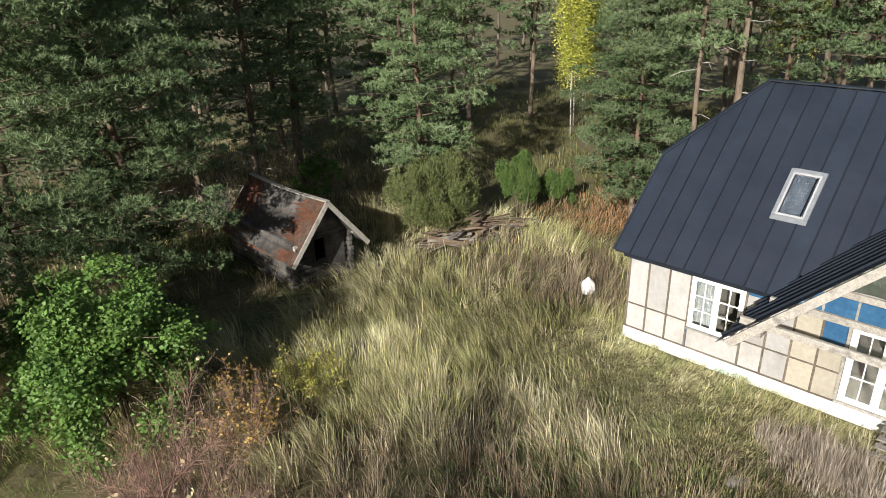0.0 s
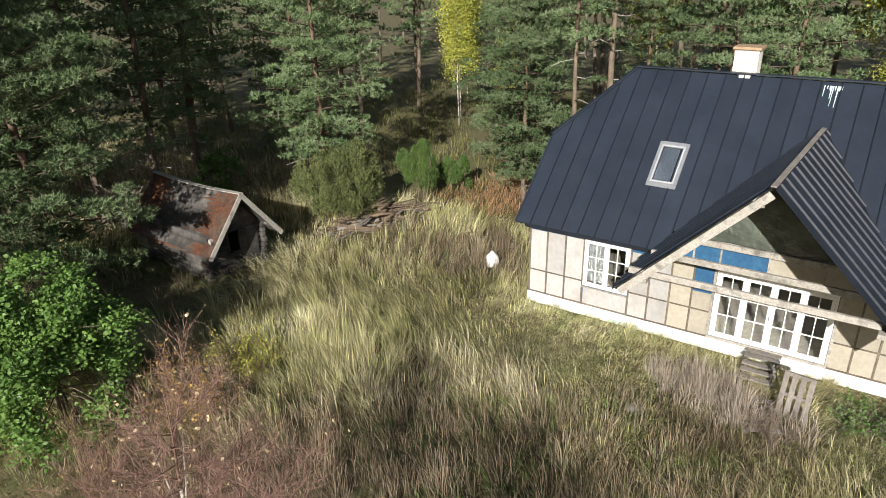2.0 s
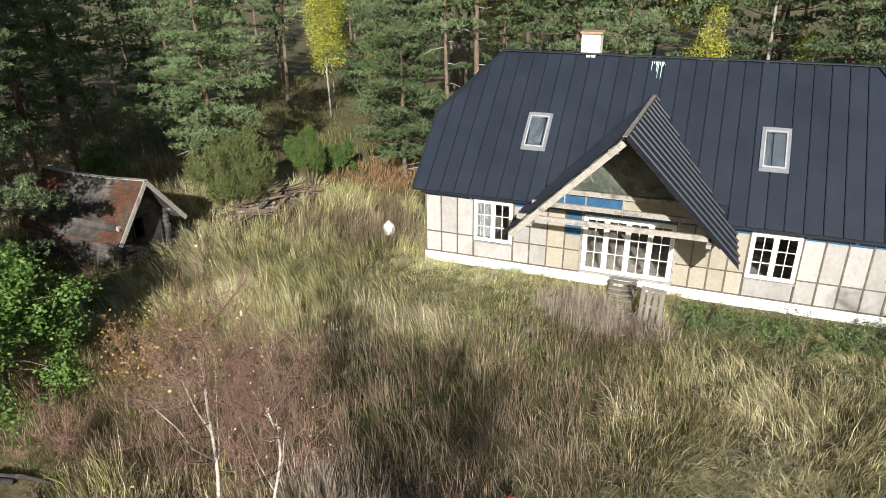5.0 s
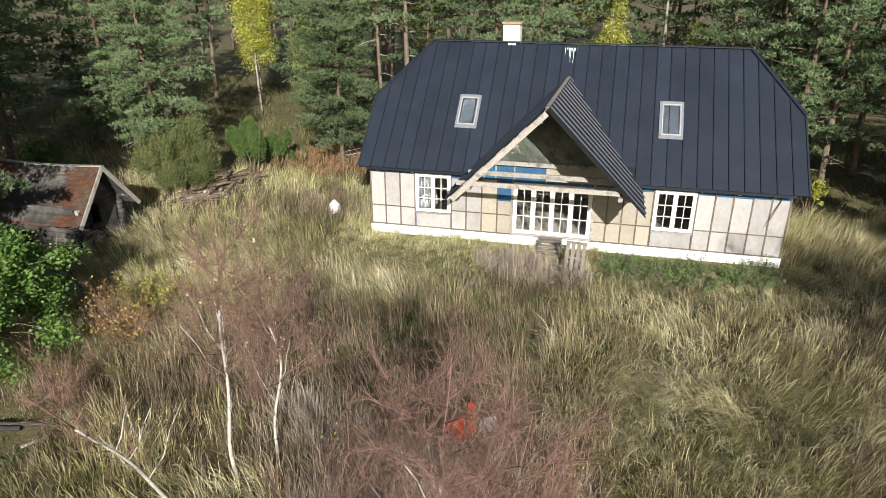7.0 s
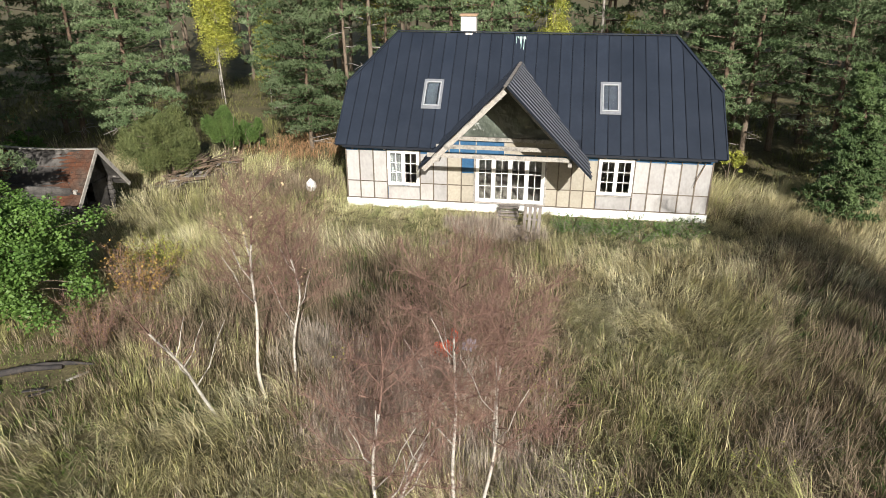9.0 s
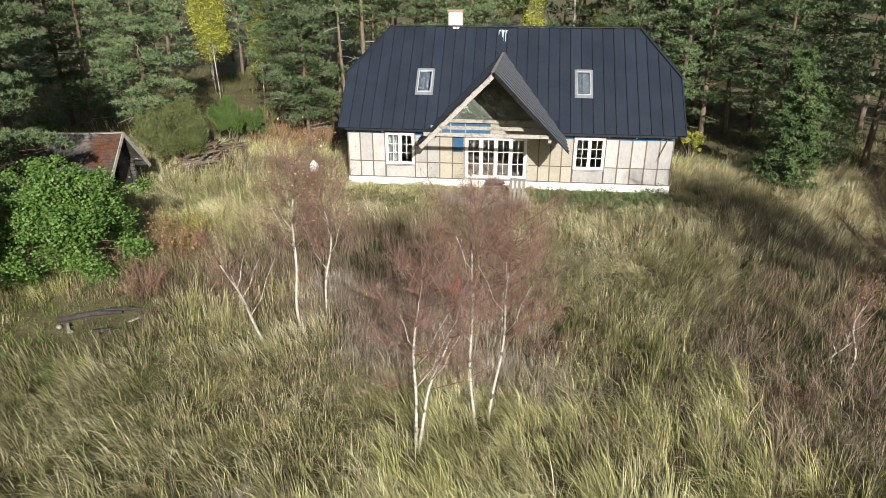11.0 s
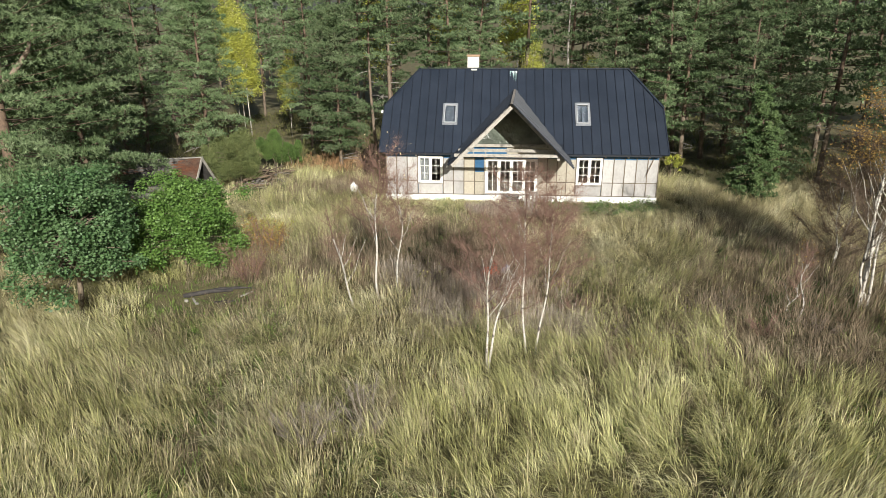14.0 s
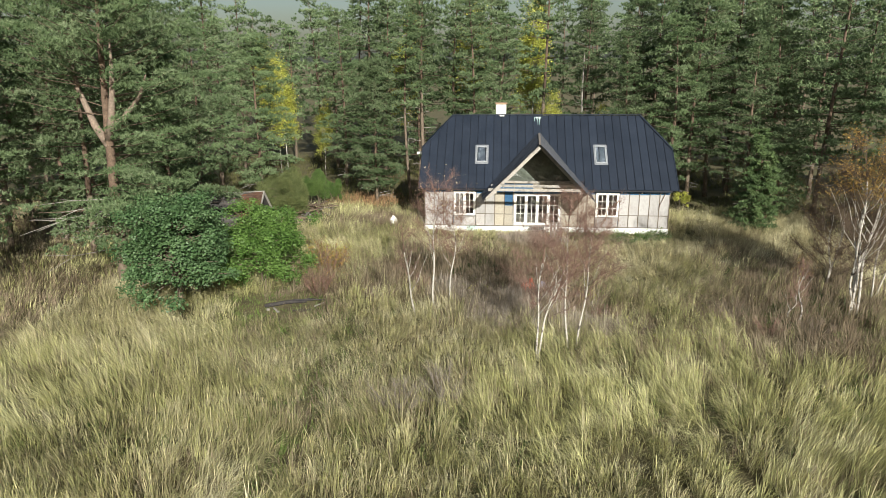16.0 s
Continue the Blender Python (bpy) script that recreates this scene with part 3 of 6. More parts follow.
chimney()


def ridge_stain():
    """White streaks that run down from the ridge."""
    bm = bmesh.new()
    r = random.Random(8)
    for i in range(9):
        x = 7.03 + i * 0.055 + r.uniform(-0.02, 0.02)
        ln = r.uniform(0.1, 0.5) * (1.2 if 2 < i < 7 else 0.6)
        w = r.uniform(0.012, 0.03)
        y1, y0 = RIDGE_Y - 0.13, RIDGE_Y - 0.13 - ln
        v = [bm.verts.new(roof_point(x + dx, y, 0.005)) for dx, y in ((-w, y1), (-w * 0.3, y0), (w * 0.3, y0), (w, y1))]
        bm.faces.new(v)
    part("lime_streak", bm, M_PLINTH, house, "white lime streaks running down from the ridge")


ridge_stain()


# ---- canopy over the garden doors ----
canopy = tagged(empty("porch_canopy"), "gabled porch canopy of weathered timber under dark corrugated sheets", "canopy")


def canopy_line(side, s, y):
    """Point of the canopy's slope: s from 0 at the low edge to 1 at the top; side -1 towards low x, 1 towards high x."""
    k = (y - CAN_Y) / (2.95 - CAN_Y)
    ax = CAN_AX + (CAN_BX - CAN_AX) * k
    low = (CAN_X0 if side < 0 else CAN_X1) + (CAN_BX - CAN_AX) * k * 0.4
    return Vector((low + (ax - low) * s, y, CAN_LOW + (CAN_Z - CAN_LOW) * s))


def corrugated(side):
    """Corrugated sheets side by side from the front edge back to the house roof; the waves run down the slope."""
    pitch = 0.50
    profile = ((0.0, 0.0), (0.66, 0.0), (0.72, 0.008), (0.75, 0.05), (0.77, 0.056), (0.83, 0.056), (0.85, 0.05), (0.90, 0.008))
    n = (canopy_line(side, 0, 0) - canopy_line(side, 1, 0)).cross(Vector((0, 1, 0)))
    n = n if n.z > 0 else -n
    n.normalize()
    r = random.Random(31 + side)
    y = CAN_Y
    while y < 2.95:
        ys = [(y + (q + u) * pitch, w) for q in range(2) for u, w in profile] + [(y + 2 * pitch + 0.03, 0.004)]
        ys = [(min(v, 2.98), w) for v, w in ys if v < 3.0 + pitch * 0.2]
        drop, lift = r.uniform(-0.03, 0.02), r.uniform(0.0, 0.008)
        verts, faces = [], []
        for yy, w in ys:
            # lower end: free edge in front of the wall, on the house roof behind it
            s0 = -0.04 + drop if yy < EAVE_Y + 0.1 else max(-0.04, (roof_z(yy) - CAN_LOW) / (CAN_Z - CAN_LOW))
            s0 = min(s0, 0.995)
            for s, h in ((s0, 0.075), (1.0, 0.075), (1.0, 0.070), (s0, 0.070)):
                verts.append(canopy_line(side, s, yy) + n * (h + w + lift))
        for i in range(len(ys) - 1):
            a, b = i * 4, (i + 1) * 4
            for q in range(4):
                faces.append((a + q, a + (q + 1) % 4, b + (q + 1) % 4, b + q))
        faces.append((0, 1, 2, 3))
        e = (len(ys) - 1) * 4
        faces.append((e + 3, e + 2, e + 1, e))
        mesh_part("corrugated_sheet", verts, faces, M_CORR, canopy)
        y += 2 * pitch


corrugated(-1)
corrugated(1)


def canopy_frame():
    top_cut = 0.985
    for k in range(3):
        for side in (-1, 1):
            y = (CAN_Y + 0.06 if side < 0 else -2.45, -1.55, -0.14)[k]
            bm = bmesh.new()
            front = k == 0 and side < 0
            a = canopy_line(side, 0.0 if front else 0.06, y)
            b = canopy_line(side, top_cut, y)
            d = (b - a)
            up = Vector((0, 1, 0)).cross(d)
            up = up if up.z > 0 else -up
            up.normalize()
            bar(bm, a + up * -0.06, b + up * -0.06, 0.075, 0.19 if front else 0.15, up, bevel=0.008)
            part("rafter", bm, M_OLDWOOD, canopy)
    for y, ext in ((-2.78, 0.34), (-1.5, 0.22), (-0.14, 0.1)):
        bm = bmesh.new()
        z = 3.25
        s = (z - CAN_LOW) / (CAN_Z - CAN_LOW)
        a, b = canopy_line(-1, s, y), canopy_line(1, s, y)
        bar(bm, a - Vector((ext, 0, 0)), b + Vector((-0.12, 0, 0)), 0.09, 0.16, bevel=0.008)
        part("tie_beam", bm, M_OLDWOOD, canopy)
        if y < -2.0:
            for q, sx in ((a, 1), (b, -1)):
                bm = bmesh.new()
                p = Vector((q.x + sx * 0.1, y, z - 0.16))
                bar(bm, p + Vector((0, -0.2, 0)), p + Vector((0, 0.5, 0)), 0.14, 0.12, bevel=0.01)
                part("bracket", bm, M_OLDWOOD, canopy)
    # purlins under the sheets, run from the front to the wall
    for side in (-1, 1):
        for s in (0.03, 0.22, 0.45, 0.68, 0.92):
            bm = bmesh.new()
            a, b = canopy_line(side, s, CAN_Y + 0.12 if side < 0 else -2.3), canopy_line(side, s, -0.2)
            bar(bm, a + Vector((0, 0, 0.06)), b + Vector((0, 0, 0.06)), 0.05, 0.04)
            part("purlin", bm, M_DARKWOOD, canopy)
    # torn board ends at the peak
    for dx, dz, h in ((-0.16, -0.24, 0.16),):
        bm = bmesh.new()
        p = Vector((CAN_AX + dx, CAN_Y + 0.05, CAN_Z + dz))
        bar(bm, p, p + Vector((0.03, 0, -h)), 0.06, 0.02, (0, 1, 0))
        part("torn_board", bm, M_OLDWOOD, canopy)
    bm = bmesh.new()
    bar(bm, canopy_line(-1, 1, CAN_Y) + Vector((0, 0, 0.10)), canopy_line(-1, 1, 2.9) + Vector((0, 0, 0.10)), 0.13, 0.03, bevel=0.008)
    part("ridge_board", bm, M_GREYBOARD, canopy, "mossy grey ridge board")


canopy_frame()


def canopy_gable():
    """The house wall under the canopy: a triangle hung with plastic sheet over a band of blue wrap and boards."""
    z0 = 3.33
    verts, faces = [], []
    nx, nz = 40, 22
    r = random.Random(3)
    s0 = (z0 - CAN_LOW) / (CAN_Z - CAN_LOW)
    for j in range(nz + 1):
        s = s0 + (0.97 - s0) * j / nz
        a, b = canopy_line(-1, s, 0.0), canopy_line(1, s, 0.0)
        for i in range(nx + 1):
            x = a.x + (b.x - a.x) * i / nx
            y = -0.035 + 0.10 * noise.noise(Vector((x * 1.3, a.z * 0.8, 5.0))) * (1 if 0 < i < nx else 0)
            verts.append((x, y, a.z))
    for j in range(nz):
        for i in range(nx):
            p = j * (nx + 1) + i
            faces.append((p, p + 1, p + nx + 2, p + nx + 1))
    mesh_part("plastic_sheet", verts, faces, M_PLASTIC, house, smooth=True)["label"] = "crumpled greenish plastic sheet closing the gable"
    bm = bmesh.new()
    a, b, c = canopy_line(-1, 0.05, 0.10), canopy_line(1, 0.05, 0.10), canopy_line(1, 0.99, 0.10)
    slab(bm, [a, b, c], (0, -1, 0), 0.1)
    part("gable_backing", bm, M_INNER, house)
    xs = [4.55, 5.0, 5.7, 6.9, 8.2, 9.5]
    for i in range(5):
        bm = bmesh.new()
        box(bm, xs[i] + 0.012, xs[i + 1] - 0.012, -0.022, -0.002, 2.62, 3.18)
        part("wall_board", bm, M_WRAP if i < 3 else M_PANEL_Y, house, "blue-wrapped board" if i < 3 else "")
    for x in xs:
        bm = bmesh.new()
        box(bm, x - 0.025, x + 0.025, -0.045, -0.023, 2.56, 3.2)
        part("batten", bm, M_OLDWOOD, house)


canopy_gable()


# ---- shed ----
def shed():
    ang = math.atan2(-0.35, 5.4)
    base = Matrix.Translation((-9.25, -3.62, 0)) @ Matrix.Rotation(math.pi + ang, 4, "Z")   # local +x runs back from the gable front
    s = tagged(empty("log_shed", base), "small old log shed with a mossy red-brown shingle roof, leaning slightly", "shed")
    L, half, zr, ze = 5.3, 1.5, 3.12, 1.3
    wx0, wx1, wh = 0.75, 5.0, 1.18

    def zline(u):
        return -0.10 * math.sin(math.pi * u / L) - 0.13 * u / L
    # log walls
    for z in range(9):
        zz = 0.02 + z * 0.2
        for y in (-wh, wh):
            bm = bmesh.new()
            r = rnd.uniform(-0.02, 0.02)
            box(bm, wx0 - 0.18 + rnd.uniform(-0.08, 0.04), wx1 + 0.15, y - 0.09 + r, y + 0.09 + r, zz, zz + 0.185, bevel=0.03)
            part("log", bm, M_DARKWOOD, s)
        for x in (wx0, wx1):
            segs = [(-wh + 0.1, wh - 0.1)]
            if x == wx0 and 4 <= z <= 7:
                segs = [(-wh + 0.1, -0.18), (0.30, wh - 0.1)]
            for a, b in segs:
                bm = bmesh.new()
                box(bm, x - 0.08, x + 0.08, a, b, zz + 0.02, zz + 0.2, bevel=0.03)
                part("log", bm, M_DARKWOOD, s)
    for x in (wx0, wx1):
        z = 1.82
        while z < zr - 0.25:
            w = half * (zr - z - 0.15) / (zr - ze)
            bm = bmesh.new()
            box(bm, x - 0.03, x + 0.03, -w, w, z, z + 0.16)
            part("gable_board", bm, M_DARKWOOD, s)
            z += 0.17
    bm = bmesh.new()
    box(bm, wx0 - 0.115, wx0 - 0.085, 0.05 - 1.0, -0.22, 0.05, 1.55)
    part("door", bm, M_DARKWOOD, s, "dark plank door")
    bm = bmesh.new()
    for a, b, c, d in ((-0.22, -0.14, 0.8, 1.72), (0.28, 0.36, 0.8, 1.72)):
        box(bm, wx0 - 0.12, wx0 - 0.082, a, b, c, d)
    box(bm, wx0 - 0.12, wx0 - 0.082, -0.14, 0.28, 1.64, 1.72)
    part("window_frame", bm, M_DARKWOOD, s)
    # roof deck
    for side in (-1, 1):
        bm = bmesh.new()
        n = Vector((0, side * (zr - ze), half)).normalized()
        p = [Vector((-0.02, 0, zr - 0.03)), Vector((L, 0, zr - 0.03 + zline(L))), Vector((L, side * half, ze - 0.03 + zline(L))), Vector((-0.02, side * half, ze - 0.03))]
        slab(bm, p if side < 0 else list(reversed(p)), n, 0.04)
        part("roof_deck", bm, M_DARKWOOD, s)
        rows, cols = 14, 21

        def P(x, t, lift):
            return Vector((x, side * half * t, zr + (ze - zr) * t + zline(x))) + n * lift
        joined = bmesh.new()
        for j in range(rows):
            u0 = j / rows
            shift = 0.5 if j % 2 else 0.0
            for i in range(cols):
                x0 = max(-0.02, L * (i - shift) / cols - 0.02)
                x1 = min(L, L * (i + 1 - shift) / cols - 0.02)
                t0, t1 = u0, min(1.02, u0 + 1.35 / rows)
                lift0, lift1 = 0.006, 0.034 + rnd.uniform(-0.008, 0.012)
                j0, j1 = rnd.uniform(-0.012, 0.01), rnd.uniform(-0.012, 0.012)
                q = [P(x0 + 0.004, t0, lift0), P(x1 - 0.004, t0, lift0), P(x1 - 0.004, t1 + j1, lift1), P(x0 + 0.004, t1 + j0, lift1)]
                if side > 0:          # local +y is the slope towards the meadow
                    bm = bmesh.new()
                    slab(bm, list(reversed(q)), n, 0.018)
                    part("shingle", bm, M_MOSSROOF, s)
                else:
                    slab(joined, q, n, 0.018)
        if side < 0:
            tagged(part("shingles_far", joined, M_MOSSROOF, s), kind="stuff")
        else:
            joined.free()
        bm = bmesh.new()
        bar(bm, (-0.06, 0, zr - 0.02), (-0.06, side * (half + 0.05), ze - 0.10), 0.035, 0.17, n, bevel=0.006)
        part("barge_board", bm, M_OLDWOOD, s, "pale grey barge board")
        bm = bmesh.new()
        bar(bm, (0.3, side * 1.18, 1.78), (0.3, side * 1.18, 1.62), 0.14, 0.14, (1, 0, 0))
        part("purlin_end", bm, M_OLDWOOD, s)
    for y, z in ((0, zr - 0.16), (-1.18, 1.64), (1.18, 1.64)):
        bm = bmesh.new()
        bar(bm, (0.05, y, z), (L - 0.1, y, z + zline(L)), 0.13, 0.13)
        part("purlin", bm, M_DARKWOOD, s)
    for k in range(6):
        bm = bmesh.new()
        x0, x1 = L * k / 6 - 0.08 * (k == 0), L * (k + 1) / 6
        bar(bm, (x0, 0, zr + 0.045 + zline(max(0, x0))), (x1, 0, zr + 0.045 + zline(x1)), 0.17, 0.035)
        part("ridge_board", bm, M_OLDWOOD, s, "weathered grey ridge board")
    return s


shed()


# ---- plants: shared builders ----
def tri_mesh(name, verts, faces, material, parent=None):
    """A mesh from arrays of points and of triangles."""
    me = bpy.data.meshes.new(name)
    v, f = np.asarray(verts, np.float32), np.asarray(faces, np.int32)
    me.vertices.add(len(v))
    me.vertices.foreach_set("co", v.ravel())
    me.loops.add(f.size)
    me.loops.foreach_set("vertex_index", f.ravel())
    me.polygons.add(len(f))
    me.polygons.foreach_set("loop_start", np.arange(0, f.size, 3, dtype=np.int32))
    me.update(calc_edges=True)
    me.materials.append(material)
    ob = new(name, me)
    ob.parent = parent
    return ob


def unit(v):
    return v / np.maximum(np.linalg.norm(v, axis=-1, keepdims=True), 1e-6)


def needles(rng, centres, outward, per, length, width, spread=0.9, facing=0.0):
    """Tufts: per thin triangles fan out from each centre, about its outward direction."""
    n = len(centres)
    c = np.repeat(centres, per, axis=0)
    d = unit(np.repeat(outward, per, axis=0) + rng.normal(0, spread, (n * per, 3)))
    side = unit(np.cross(d, rng.normal(0, 1, (n * per, 3)) + facing * np.repeat(outward, per, axis=0)))
    ln = length * rng.uniform(0.6, 1.25, (n * per, 1))
    w = width * rng.uniform(0.7, 1.3, (n * per, 1))
    v = np.stack([c - side * w * 0.5, c + side * w * 0.5, c + d * ln], axis=1).reshape(-1, 3)
    return v, np.arange(len(v)).reshape(-1, 3)


def leaves(rng, centres, size, flat=0.5, out=None):
    """Leaves: two triangles folded along the midrib, facing up and out at random."""
    n = len(centres)
    d = unit(rng.normal(0, 1, (n, 3)) * np.array([1, 1, flat]))
    nrm = unit(rng.normal(0, 1, (n, 3)) + np.array([0, -0.2, 0.8]))
    if out is not None:
        nrm = unit(nrm + 1.1 * out)
    s = unit(np.cross(d, nrm))
    nn = np.cross(s, d)
    ln = size * rng.uniform(0.6, 1.3, (n, 1))
    w = ln * 0.36
    a = centres
    v = np.stack([a, a + d * ln * 0.5 + s * w + nn * w * 0.4, a + d * ln, a + d * ln * 0.5 - s * w + nn * w * 0.4], axis=1).reshape(-1, 3)
    k = np.arange(n)[:, None] * 4
    f = np.concatenate([k + np.array([[0, 1, 2]]), k + np.array([[0, 2, 3]])], axis=1).reshape(-1, 3)
    return v, f


def strands(rng, a, b, w):
    """Thin twigs from a to b, each one flat triangle."""
    d = unit(b - a)
    s = unit(np.cross(d, rng.normal(0, 1, d.shape))) * w * 0.5
    v = np.stack([a - s, a + s, b], axis=1).reshape(-1, 3)
    return v, np.arange(len(v)).reshape(-1, 3)


def pine(seed, height, crown_base, radius, limbs=48, per_pad=23, per_tuft=8, trunk_r=0.16, lean=(0, 0), needle=0.175, width=0.052, label="", shape=0.55, material=M_NEEDLE, dead=6, cone=False, droop=0.0, pad=0.74, stems=(), dead_len=1.0, bare_side=False):
    """A conifer: a bent trunk, grey below and orange above, limbs with flat pads of needle tufts, dead stubs below the crown."""
    r = random.Random(seed)
    rng = np.random.default_rng(seed)
    t = tagged(empty("spruce_tree" if cone else "pine_tree"), label or "Scots pine with orange upper bark and tufted blue-green needles", "tree")
    bend = (r.uniform(-0.5, 0.5), r.uniform(-0.5, 0.5))

    def trunk(h):
        k = h / height
        return Vector((lean[0] * k + bend[0] * math.sin(k * 3), lean[1] * k + bend[1] * math.sin(k * 2.5 + 1) - bend[1] * math.sin(1), h - 0.15))
    split = crown_base + (height - crown_base) * 0.1
    for nm, h0, h1, m in (("trunk", 0, split, M_PINE_BARK_LOW), ("upper_trunk", split, height, M_PINE_BARK_TOP)):
        hs = [h0 + (h1 - h0) * i / 6 for i in range(7)]
        bm = bmesh.new()
        tube(bm, [trunk(h) for h in hs], [trunk_r * (1.25 if h < 0.05 else 1) * (1 - 0.88 * h / height) + 0.012 for h in hs], 8)
        part(nm, bm, m, t)
    for h, dx, dy, up, rad in stems:      # heavy side stems that fork off and rise
        p0 = trunk(h)
        bm = bmesh.new()
        pts = [p0, p0 + Vector((dx * 0.4, dy * 0.4, up * 0.22)), p0 + Vector((dx * 0.8, dy * 0.8, up * 0.6)), p0 + Vector((dx, dy, up))]
        tube(bm, pts, [rad, rad * 0.85, rad * 0.55, rad * 0.2], 7)
        part("side_stem", bm, M_OLDSTEM, t)
    bm = bmesh.new()
    pads, outs, sizes = [], [], []
    for i in range(limbs):
        k = (i // 5 * 5 + 2.5 + r.uniform(-1.2, 1.2)) / limbs      # whorls of five
        k = min(0.99, max(0.0, k))
        h = crown_base + (height - crown_base) * k ** 0.9
        prof = (1.02 - k) ** 0.85 if cone else min(1.0, (k + 0.06) / 0.24) ** 0.6 * (1.0 - k) ** shape + 0.12
        ln = radius * prof * (r.uniform(0.8, 1.05) if cone else r.uniform(0.55, 1.12))
        az = i * 2.399 + r.uniform(-0.5, 0.5)
        rise = ((0.05 + 0.75 * k) * r.uniform(0.6, 1.1) - 0.08) * ln - droop * ln
        p0 = trunk(h)
        d = Vector((math.cos(az), math.sin(az), 0))
        p1 = p0 + d * ln * 0.5 + Vector((0, 0, rise * 0.35))
        p2 = p0 + d * ln + Vector((0, 0, rise))
        if bare_side and (k < 0.40 and d.x < 0.15 - 0.35 * max(0.0, d.y) and k > 0.10 or 0.32 < k < 0.5 and d.y < -0.3 and d.x < 0.6):
            continue
        tube(bm, [p0, p1, p2], [0.032 * (1 - 0.6 * k) + 0.006, 0.02 * (1 - 0.5 * k) + 0.005, 0.005], 3)
        cnt = 1 if ln < 0.7 else (2 if ln < 2.4 else 3)
        for j in range(cnt):
            q = p0 + (p2 - p0) * (0.10 + 0.90 * (j + 0.85) / cnt) + Vector((r.uniform(-0.35, 0.35), r.uniform(-0.35, 0.35), r.uniform(-0.1, 0.3)))
            pads.append(q)
            outs.append(d)
            sizes.append(r.uniform(0.42, 0.82) * (0.75 + 0.12 * radius) * pad * (min(1.0, 0.3 + 0.45 * ln) if cone else 1.0))
    tagged(part("branchwork", bm, M_LIMB, t), kind="stuff")
    if dead:
        bm = bmesh.new()
        for i in range(dead):
            h = crown_base * r.uniform(0.45, 1.05)
            az = r.uniform(0, 6.28)
            p0 = trunk(h)
            if bare_side:
                az, h = r.uniform(2.2, 4.3), crown_base * r.uniform(0.6, 2.0)
                p0 = trunk(h)
            ln = r.uniform(0.5, 1.3) * max(0.6, radius / 2.4) * dead_len
            p1 = p0 + Vector((math.cos(az) * ln * 0.6, math.sin(az) * ln * 0.6, r.uniform(-0.1, 0.2)))
            p2 = p1 + Vector((math.cos(az + 0.5) * ln * 0.5, math.sin(az + 0.5) * ln * 0.5, r.uniform(-0.35, 0.1)))
            p3 = p1 + Vector((math.cos(az - 0.6) * ln * 0.4, math.sin(az - 0.6) * ln * 0.4, r.uniform(-0.25, 0.2)))
            tube(bm, [p0, p1, p2], [0.032, 0.021, 0.007], 4)
            tube(bm, [p1, p3], [0.016, 0.006], 4)
        tagged(part("deadwood", bm, M_DEADTWIG, t), kind="stuff")
    pads, outs, sizes = np.array(pads), np.array(outs), np.array(sizes)[:, None]
    c = np.repeat(pads, per_pad, axis=0)
    o = unit(rng.normal(0, 1, c.shape)) * np.array([1, 1, 0.85])
    o[:, 2] = np.where(rng.random(len(o)) < 0.75, np.abs(o[:, 2]), o[:, 2])
    s = np.repeat(sizes, per_pad, axis=0)
    pos = c + o * s * np.array([1.1, 1.1, 0.46]) * rng.uniform(0.55, 1.0, (len(c), 1))
    out = o * 0.9 + np.array([0, 0, 0.65 - droop]) + np.repeat(outs, per_pad, axis=0) * (0.35 + droop)
    v, f = needles(rng, pos, unit(out), per_tuft, needle, width, 0.95, 1.6)
    tri_mesh("needle_crown", v, f, material, t)
    return t


def place(src, x, y, turn=0.0, scale=1.0, group="", lean=0.0):
    o = copy_thing(src, pose(x, y, ground_z(x, y) - 0.05, lean, 0, turn))
    o.scale = (scale, scale, scale)
    if group:
        tagged(o, group=group)
    return o


def crown_points(rng, n, centre, radii, lumps, seed, plume=0.0):
    """Points in an uneven crown: clumps of foliage on and in a lobed ellipsoid, and the way out of each clump."""
    r = np.random.default_rng(seed)
    lc = unit(r.normal(0, 1, (lumps, 3)))
    lc[:, 2] = np.where(lc[:, 2] < -0.7, -lc[:, 2], lc[:, 2])
    lobe = np.array([noise.noise(Vector(v) * 1.25 + Vector((seed, 0, 0))) for v in lc])[:, None]
    lc = lc * r.uniform(0.2, 0.9, (lumps, 1)) ** 0.6 * (0.92 + 0.6 * lobe) * np.array(radii)
    lr = r.uniform(0.075, 0.19, lumps) * max(radii) * (1.5 if plume else 1.0)
    k = r.choice(lumps, n, p=lr ** 2 / (lr ** 2).sum())
    d = unit(rng.normal(0, 1, (n, 3)) + np.array([0, 0, 0.35]))
    p = lc[k] + d * lr[k][:, None] * rng.uniform(0.25, 1.15, (n, 1)) * np.array([1.1 - 0.5 * plume, 1.1 - 0.5 * plume, 0.85 + 0.9 * plume])
    return p + np.array(centre), lc + np.array(centre), d


